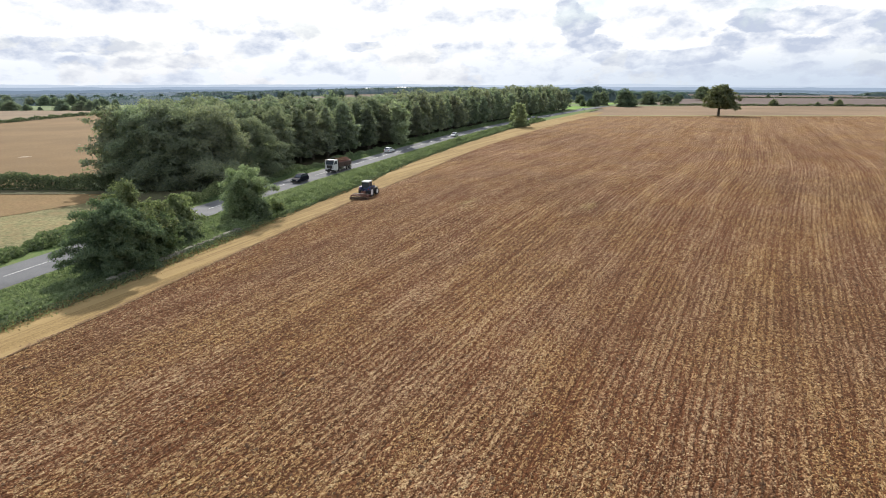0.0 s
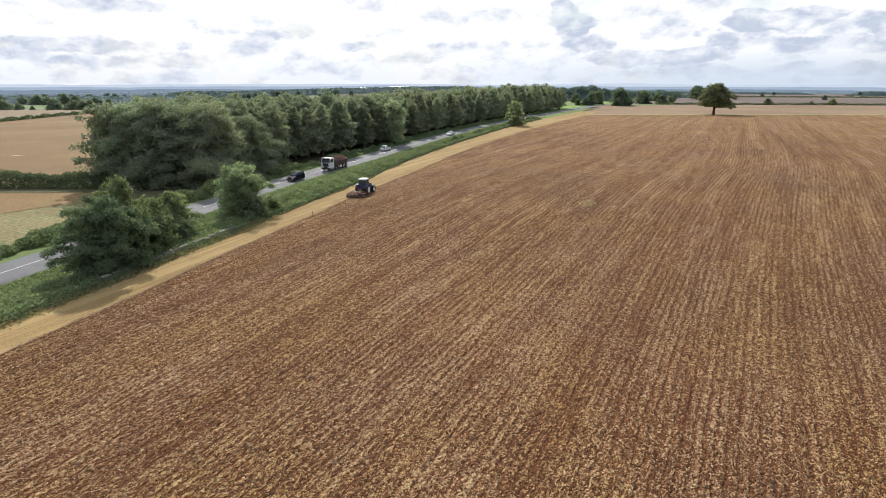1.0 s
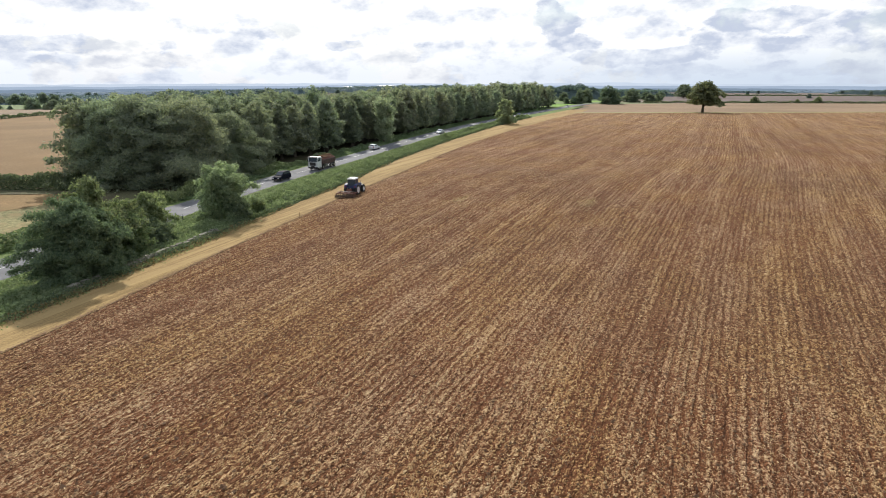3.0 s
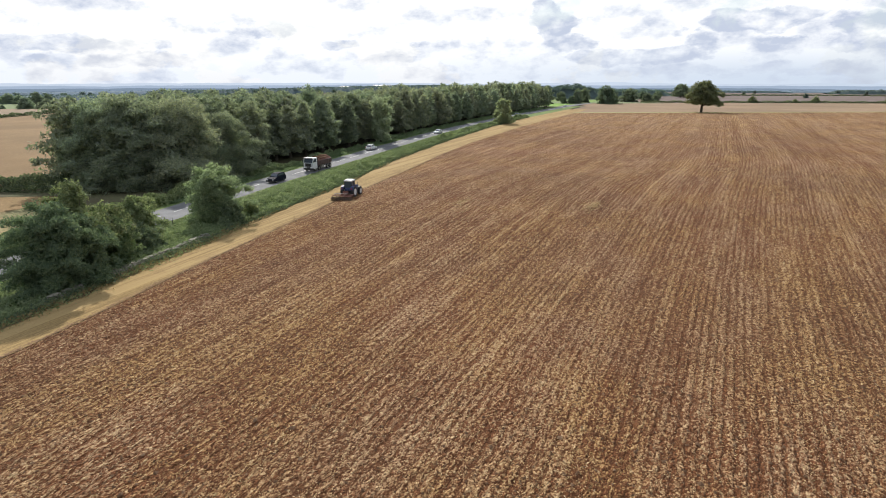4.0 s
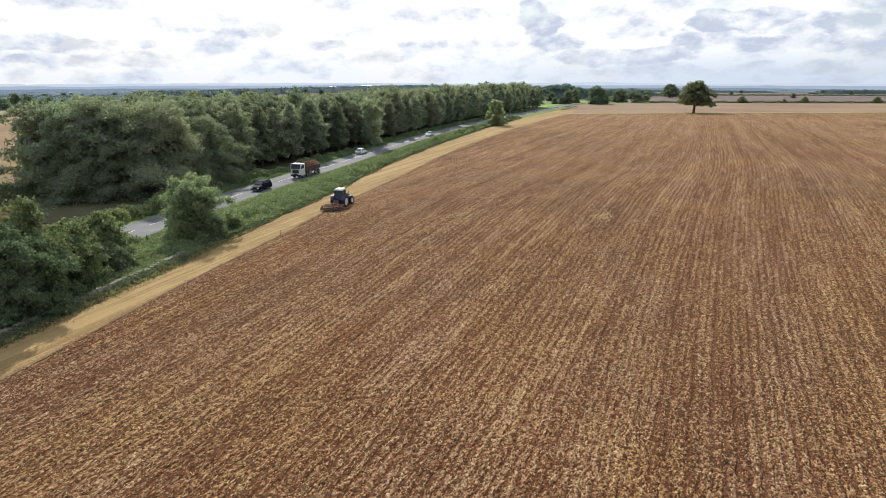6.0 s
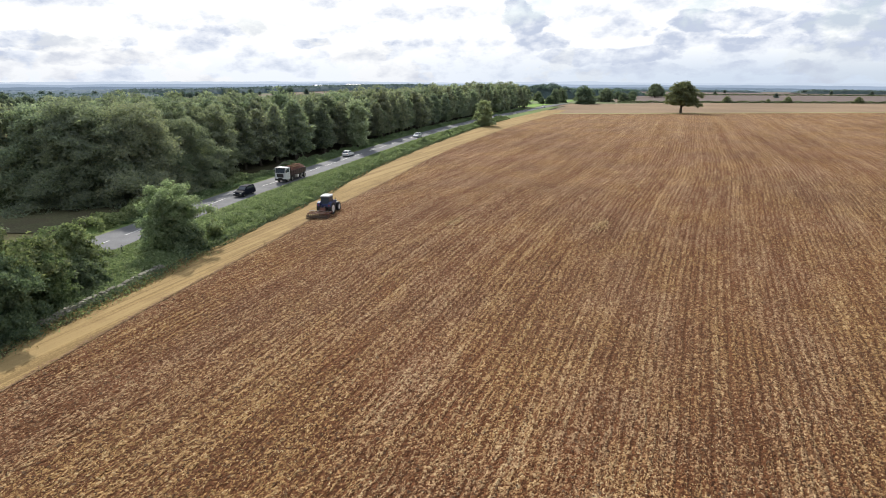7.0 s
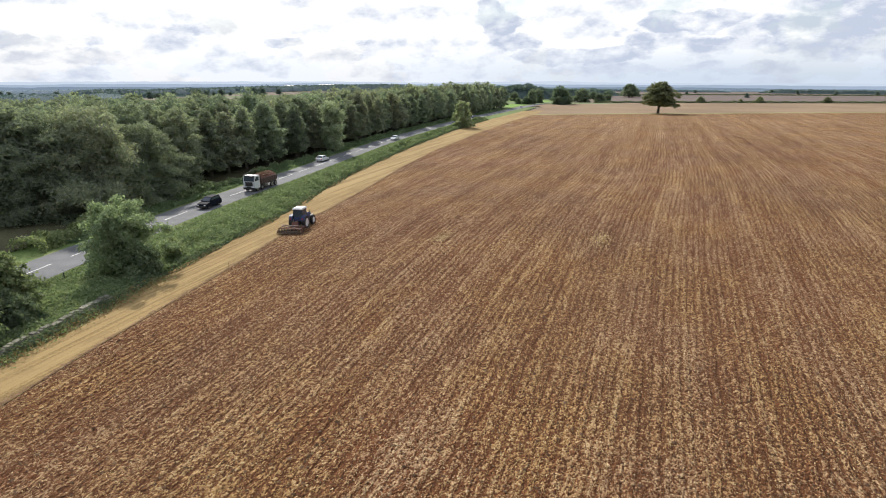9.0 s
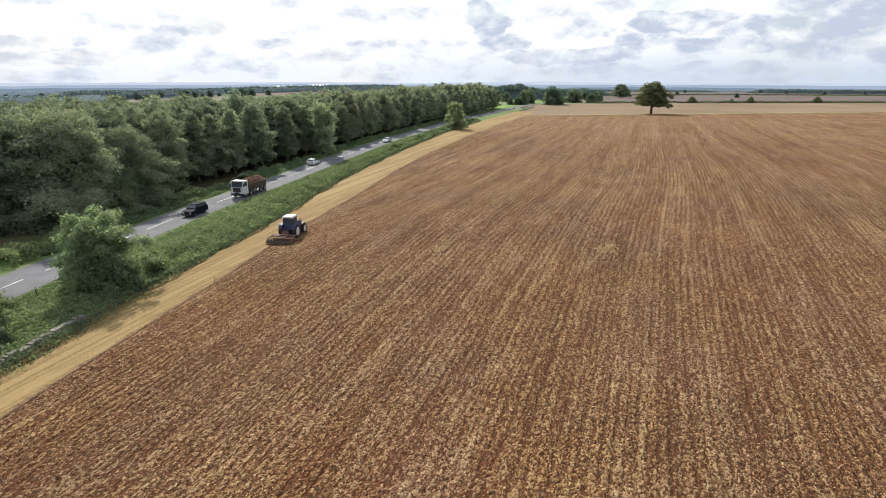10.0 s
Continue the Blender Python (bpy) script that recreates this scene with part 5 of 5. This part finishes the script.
def tractor(x, y, turn):
    top = root("tractor", (x, y, float(land(x, y)) + 0.02), "dark blue farm tractor with white cab roof on the field", "tractor", turn=turn)
    for sx in (-1, 1):
        wheel(top, sx * 0.95, -0.85, 0.92, 0.56, P_WHITE, 16)
        wheel(top, sx * 0.92, 1.75, 0.66, 0.44, P_WHITE, 14)
        part("fender", prism([(-1.75, 1.35), (-1.55, 1.85), (-0.95, 2.02), (-0.25, 1.85), (0.05, 1.35), (-0.15, 1.35), (-0.45, 1.72), (-0.95, 1.90), (-1.4, 1.72), (-1.6, 1.35)], 0.5, (sx * 0.92, 0, 0)), P_BLUE, top)
        part("front_fender", prism([(1.15, 1.25), (1.35, 1.42), (1.8, 1.5), (2.25, 1.38), (2.3, 1.30), (1.8, 1.42), (1.38, 1.34)], 0.4, (sx * 0.92, 0, 0)), P_CHASSIS, top)
    part("hood", prism([(0.35, 0.95), (0.35, 1.82), (1.4, 1.80), (2.35, 1.62), (2.6, 1.40), (2.62, 0.85), (2.3, 0.75)], 0.80, bevel=0.05, squeeze=lambda z: 1.0 if z < 1.5 else 0.86), P_BLUE, top)
    part("grille", box((0.56, 0.05, 0.6), (0, 2.63, 1.1), 0.02), P_CHASSIS, top)
    for sx in (-0.24, 0.24):
        part("headlight", box((0.2, 0.05, 0.13), (sx, 2.60, 1.48), 0.02), M_LAMP, top)
    part("chassis", box((0.55, 4.0, 0.5), (0, 0.55, 0.78), 0.05), P_CHASSIS, top)
    part("axle", rod((-0.9, 1.75, 0.66), (0.9, 1.75, 0.66), 0.10), P_CHASSIS, top)
    part("rear_axle", rod((-0.9, -0.85, 0.92), (0.9, -0.85, 0.92), 0.17), P_CHASSIS, top)
    part("fuel_tank", box((0.4, 0.9, 0.55), (0.55, 0.35, 0.75), 0.08), P_CHASSIS, top)
    part("cab_base", box((1.25, 1.7, 0.55), (0, -0.45, 1.38), 0.06), P_BLUE, top)
    for px, py, qx, qy in ((-0.70, 0.38, -0.62, 0.20), (0.70, 0.38, 0.62, 0.20), (-0.74, -1.18, -0.66, -1.08), (0.74, -1.18, 0.66, -1.08), (-0.76, -0.45, -0.68, -0.45), (0.76, -0.45, 0.68, -0.45)):
        part("pillar", rod((px, py, 1.55), (qx, qy, 2.72), 0.05, 0.045, n=6), P_CHASSIS, top)
    for side, size, at, tilt in (("front", (1.24, 0.02, 1.10), (0, 0.29, 2.16), (8.5, 0, 0)), ("rear", (1.30, 0.02, 1.10), (0, -1.12, 2.16), (-5, 0, 0)), ("left", (0.02, 1.36, 1.10), (-0.70, -0.43, 2.16), (0, 4, 0)), ("right", (0.02, 1.36, 1.10), (0.70, -0.43, 2.16), (0, -4, 0))):
        part("window", box(size, at, 0.0, tilt), M_GLASS, top)
    part("seat", box((0.5, 0.5, 0.75), (0, -0.6, 1.95), 0.1), P_CHASSIS, top)
    part("roof", box((1.52, 1.72, 0.24), (0, -0.42, 2.83), 0.09, taper=(0.9, 0.9)), P_WHITE, top)
    for sx in (-0.6, 0.6):
        part("work_lamp", box((0.18, 0.08, 0.12), (sx, -1.30, 2.80), 0.02), M_LAMP, top)
        part("mirror", box((0.06, 0.18, 0.32), (sx * 1.75, 0.45, 2.25), 0.03), P_CHASSIS, top)
        part("tail_lamp", box((0.14, 0.05, 0.22), (sx * 1.45, -1.76, 1.55), 0.02), M_RED_LAMP, top)
    part("exhaust", rod((0.52, 0.50, 1.6), (0.60, 0.32, 3.0), 0.055, n=8), P_CHASSIS, top)
    part("step", box((0.3, 0.5, 0.06), (-0.75, 0.2, 0.75), 0.01), P_CHASSIS, top)
    for sx in (-0.45, 0.45):
        part("lift_arm", rod((sx, -1.1, 0.75), (sx * 1.1, -2.15, 0.62), 0.06), P_CHASSIS, top)
    part("top_link", rod((0, -1.2, 1.25), (0, -2.15, 1.15), 0.05), P_STEEL, top)
    return top


def cultivator(x, y, turn):
    top = root("cultivator", (x, y, float(land(x, y))), "rust-red tine cultivator with discs hitched behind the tractor", "cultivator", turn=turn)
    for yy in (-0.15, -0.95, -1.7):
        part("beam", box((3.5, 0.12, 0.12), (0, yy, 0.72), 0.015), P_RUST, top)
    for sx in (-1.5, -0.5, 0.5, 1.5):
        part("cross_beam", box((0.1, 1.75, 0.1), (sx, -0.92, 0.80), 0.015), P_RUST, top)
    part("headstock", prism([(-0.3, 0.75), (0.1, 0.55), (0.1, 1.25), (-0.05, 1.3)], 0.9, bevel=0.02), P_RUST, top)
    for row, yy in enumerate((-0.15, -0.95)):
        for i in range(6):
            sx = -1.5 + i * 0.56 + row * 0.28
            bm = rod((sx, yy, 0.7), (sx, yy - 0.28, 0.42), 0.04, n=6)
            rod((sx, yy - 0.28, 0.42), (sx, yy - 0.08, 0.08), 0.04, 0.03, n=6, bm=bm)
            box((0.14, 0.05, 0.22), (sx, yy - 0.02, 0.06), 0.0, (25, 0, 0), bm=bm)
            part("tine", bm, P_SOILED, top)
    for i in range(10):
        sx = -1.62 + i * 0.36
        bm = rod((sx - 0.02, -1.7, 0.32), (sx + 0.02, -1.7, 0.32), 0.30, 0.26, n=14)
        part("disc", bm, P_SOILED, top)
    part("roller", rod((-1.7, -2.25, 0.26), (1.7, -2.25, 0.26), 0.08, n=10), P_SOILED, top)
    for i in range(12):
        a = 2 * math.pi * i / 12
        part("roller_bar", box((3.4, 0.02, 0.05), (0, -2.25 + 0.24 * math.cos(a), 0.26 + 0.24 * math.sin(a)), 0.0, (math.degrees(a) + 90, 0, 0)), P_SOILED, top)
    for sx in (-1.72, 1.72):
        part("roller_arm", rod((sx, -1.7, 0.7), (sx, -2.25, 0.26), 0.05, n=6), P_RUST, top)
    part("rail", rod((-1.7, -1.0, 1.0), (1.7, -1.0, 1.0), 0.035, n=6), P_STEEL, top)
    return top


def tipper(x, y, turn):
    top = root("tipper_truck", (x, y, float(land(x, y)) + 0.12), "white-cabbed tipper lorry loaded with spoil and timber on the road", "truck", turn=turn)
    for yy in (3.0, 1.3, -2.2, -3.6):
        for sx in (-1.02, 1.02):
            wheel(top, sx, yy, 0.5, 0.32, P_STEEL)
    part("chassis", box((0.9, 8.4, 0.3), (0, -0.1, 0.85), 0.03), P_CHASSIS, top)
    cab = part("cab", prism([(2.2, 0.75), (2.2, 3.0), (3.7, 3.0), (4.0, 2.1), (4.05, 0.6), (2.3, 0.6)], 2.42, bevel=0.08), P_WHITE, top)
    part("windscreen", box((2.1, 0.03, 0.95), (0, 3.90, 2.42), 0.0, (18.5, 0, 0)), M_GLASS, cab)
    for sx in (-1.215, 1.215):
        part("side_window", box((0.03, 0.95, 0.72), (sx, 3.05, 2.40), 0.0), M_GLASS, cab)
        part("mirror", box((0.2, 0.12, 0.5), (sx * 1.12, 3.95, 2.3), 0.03), P_CHASSIS, cab)
        part("headlight", box((0.4, 0.06, 0.18), (sx * 0.72, 4.06, 0.85), 0.02), M_LAMP, cab)
    part("grille", box((1.5, 0.05, 0.75), (0, 4.06, 1.45), 0.02), P_CHASSIS, cab)
    part("bumper", box((2.45, 0.25, 0.38), (0, 4.0, 0.62), 0.05), P_CHASSIS, cab)
    part("visor", box((2.2, 0.35, 0.06), (0, 3.85, 3.0), 0.02, (-15, 0, 0)), P_CHASSIS, cab)
    body = part("tipper_body", prism([(-4.1, 1.15), (-4.2, 2.12), (1.85, 2.12), (1.85, 1.15)], 2.45, bevel=0.03), P_BROWN, top)
    for i in range(8):
        for sx in (-1.25, 1.25):
            part("rib", box((0.08, 0.12, 0.9), (sx, -3.9 + i * 0.79, 1.63), 0.01), P_BROWN, body)
    part("headboard", box((2.45, 0.12, 0.6), (0, 1.78, 2.40), 0.02), P_BROWN, body)
    bm = bmesh.new()
    bmesh.ops.create_grid(bm, x_segments=12, y_segments=28, size=0.5)
    for v in bm.verts:
        q = Vector((v.co.x * 2.3, v.co.y * 5.7 - 1.2, 0))
        v.co = (q.x, q.y, 2.14 + max(0, 1 - abs(v.co.x) * 1.9) * (0.75 + 0.5 * noise.noise(q * 0.8)) + 0.22 * max(0, 1 - abs(v.co.x) * 1.9) * noise.noise(q * 3.1))
    part("load", bm, M_LOAD, body, "heaped brown spoil")
    for i, (bx, by, bz, long_, tilt, swing) in enumerate(((-0.7, -1.6, 2.62, 4.6, 2, 3), (-0.25, -0.9, 2.86, 4.2, -3, -4), (0.3, -1.5, 2.84, 4.8, 4, 2), (0.75, -1.0, 2.60, 4.0, -2, -5), (0.05, -2.1, 3.02, 3.6, 6, 7), (-0.5, 0.1, 2.92, 3.0, 5, -9))):
        part("timber", box((0.16, long_, 0.12), (bx, by, bz), 0.01, (tilt, i * 9 % 20, swing)), M_TIMBER, body, "rough sawn timber")
    part("fuel_tank", box((0.5, 1.1, 0.55), (-0.95, -0.2, 0.75), 0.08), P_STEEL, top)
    part("mudguard", box((2.4, 3.0, 0.06), (0, -2.9, 1.08), 0.02), P_CHASSIS, top)
    return top


def car(x, y, turn, paint, label, tall_=1.48, long_=4.4, suv=False):
    top = root("car", (x, y, float(land(x, y)) + 0.12), label, "car", "cars on the road", turn)
    hl, R = long_ / 2, 0.36 if suv else 0.32
    belt = tall_ * 0.62
    for yy in (hl * 0.62, -hl * 0.60):
        for sx in (-0.78, 0.78):
            wheel(top, sx, yy, R, 0.22, P_STEEL)
    body = part("body", prism([(-hl, 0.35), (-hl + 0.02, belt), (-hl * 0.55, belt + 0.03), (hl * 0.38, belt), (hl * 0.9, belt - 0.18), (hl, belt - 0.35), (hl, 0.3), (-hl * 0.9, 0.25)], 1.78, bevel=0.06), paint, top)
    rear_top = -hl * 0.86 if suv else -hl * 0.55
    rear_low = -hl * 0.96 if suv else -hl * 0.92
    cab = part("cabin", prism([(rear_low, belt - 0.02), (rear_top, tall_ - 0.03), (-hl * 0.1, tall_), (hl * 0.10, tall_ - 0.04), (hl * 0.46, belt - 0.02)], 1.66, bevel=0.05, squeeze=lambda z: 1.0 - 0.16 * max(0, (z - belt) / (tall_ - belt))), paint, top)
    wz, wh = (belt + tall_) / 2 - 0.01, (tall_ - belt) * 0.66
    for sx in (-1, 1):
        part("side_window", prism([(rear_low * 0.86, wz - wh / 2), (rear_top * 0.9, wz + wh / 2), (hl * 0.06, wz + wh / 2), (hl * 0.32, wz - wh / 2)], 0.03, (sx * 0.775, 0, 0)), M_GLASS, cab)
        part("headlight", box((0.32, 0.08, 0.14), (sx * 0.62, hl - 0.02, belt - 0.38), 0.02), M_LAMP, body)
        part("tail_lamp", box((0.2, 0.06, 0.26), (sx * 0.72, -hl - 0.005, belt - 0.15), 0.02), M_RED_LAMP, body)
        part("door_mirror", box((0.18, 0.12, 0.12), (sx * 0.95, hl * 0.30, belt + 0.06), 0.03), paint, body)
    a = math.degrees(math.atan2(hl * 0.36, tall_ - belt))
    part("windscreen", box((1.34, 0.03, wh * 1.25 / math.cos(radians(a)) * 0.85), (0, hl * 0.285, wz), 0.0, (a, 0, 0)), M_GLASS, cab)
    b = math.degrees(math.atan2(rear_top - rear_low, tall_ - belt))
    part("rear_window", box((1.34, 0.03, wh / math.cos(radians(b))), (0, (rear_low + rear_top) / 2 - 0.02, wz), 0.0, (-b, 0, 0)), M_GLASS, cab)
    part("bumper", box((1.76, 0.16, 0.28), (0, hl - 0.02, 0.42), 0.05), P_CHASSIS if suv else paint, body)
    return top


def lane(y, near):
    """A place on the road: the lane by the field (near) or the one by the wood, and the heading."""
    h = float(heading(road_x, y))
    o = (1.7 if near else -1.7) / math.cos(h)
    return float(road_x(y)) + o, y, -math.degrees(h)


tractor(-14.3, 103.6, -16.5)
cultivator(-14.3 - 2.2 * math.sin(radians(16.5)), 103.6 - 2.2 * math.cos(radians(16.5)), -16.5)
for yy, near, who in ((135, True, "truck"), (119.5, True, "suv"), (170, False, "white"), (216, True, "silver"), (312, True, "dark"), (415, True, "white2")):
    px, py, turn = lane(yy, near)
    turn += 180 if near else 0
    if who == "truck":
        tipper(px, py, turn)
    elif who == "suv":
        car(px, py, turn, P_BLACK, "shiny black sport utility car driving on the road", 1.72, 4.6, True)
    elif who == "white":
        car(px, py, turn, P_WHITE, "white hatchback driving along the wood", 1.5, 4.2)
    elif who == "silver":
        car(px, py, turn, P_SILVER, "silver saloon car driving on the road")
    elif who == "dark":
        car(px, py, turn, P_DARK, "dark blue saloon car far along the road")
    else:
        car(px, py, turn, P_WHITE, "white car at the far bend of the road")


def margin_tufts():
    """Dry and green tufts on the rough ground at the foot of the wall."""
    r = np.random.default_rng(37)
    n = 15000
    yv = r.uniform(44, 84, n)
    xv = verge_x(yv) + np.abs(r.normal(size=n)) * 0.85 - 0.15
    P = np.stack([xv, yv, land(xv, yv) + 0.06 + r.uniform(0, 1, n) ** 2 * 0.30], -1)
    for name, mat, pick, label in (("dry_tufts", L_STUBBLE, r.uniform(0, 1, n) < 0.45, "dry grass tufts below the stone wall"), ("green_tufts", L_BUSH, None, "green weed tufts below the stone wall")):
        keep = pick if pick is not None else ~last
        last = keep
        V, F = leaves(P[keep], np.tile((0, -0.3, 0.9), (int(keep.sum()), 1)), r.uniform(0.07, 0.13, int(keep.sum())), 0.4, 2.0, r)
        tagged(new(name, mesh_of(name, V, F, mat)), label, "grass", kind="stuff")


margin_tufts()


def stake(name, x, y, tall_, r0, mat, label, cap=None):
    top = root(name, (x, y, float(land(x, y))), label, "post")
    part("shaft", rod((0, 0, -0.2), (0.04, 0.02, tall_), r0, r0 * 0.85, n=8), mat, top)
    if cap:
        part("band", rod((0.035, 0.018, tall_ - 0.22), (0.04, 0.02, tall_ - 0.06), r0 * 1.12, n=8), cap, top, "pale reflective band")
    return top


stake("marker_stake", -20.2, 85.4, 0.9, 0.035, M_TIMBER, "thin bleached wooden stake standing in the stubble")
stake("verge_post", -37.3, 85.3, 1.0, 0.06, P_CHASSIS, "short dark marker post at the road's edge", M_LAMP)


def bare_patch(x, y):
    """A small pale bare patch in the ripe crop."""
    a = np.linspace(0, 2 * math.pi, 19)[:-1]
    q = 1 + 0.25 * np.sin(3 * a + 1) + 0.12 * np.sin(5 * a)
    X, Y = x + 1.5 * q * np.cos(a), y + 1.3 * q * np.sin(a)
    V = np.concatenate([np.stack([X, Y, land(X, Y) + 0.05], -1), [(x, y, float(land(x, y)) + 0.07)]])
    k = np.arange(18)
    ob = new("bare_patch", mesh_of("bare_patch", V, np.stack([k, (k + 1) % 18, k * 0 + 18], -1), earthy("bare_chalk", (0.34, 0.28, 0.20), (0.44, 0.37, 0.28), (0.30, 0.24, 0.17), 1.5, 0.5, 0.1)))
    tagged(ob, "small pale bare patch in the ripe crop", "bare ground", kind="structure")


bare_patch(-124.5, 165.0)


def fallen_branch(x, y):
    bm = rod((-1.6, 0.6, 0.35), (0.4, 0.0, 1.35), 0.10, 0.08, n=7)
    rod((0.4, 0.0, 1.35), (1.9, -0.5, 1.55), 0.08, 0.03, n=7, bm=bm)
    rod((0.1, 0.1, 1.2), (0.9, 0.6, 2.0), 0.06, 0.02, n=6, bm=bm)
    rod((-1.6, 0.6, 0.35), (-2.0, 0.75, -0.1), 0.10, 0.11, n=7, bm=bm)
    ob = new("fallen_branch", bpy.data.meshes.new("fallen_branch"))
    bm.to_mesh(ob.data)
    bm.free()
    ob.data.materials.append(earthy("bleached_wood", (0.26, 0.23, 0.18), (0.42, 0.38, 0.31), (0.2, 0.18, 0.14), 5.0, 1.5, 0.4))
    ob.location = (x, y, float(land(x, y)))
    tagged(ob, "bleached fallen branch leaning out of the brambles", "branch")


fallen_branch(float(road_x(150.0)) - 8.6, 150.0)
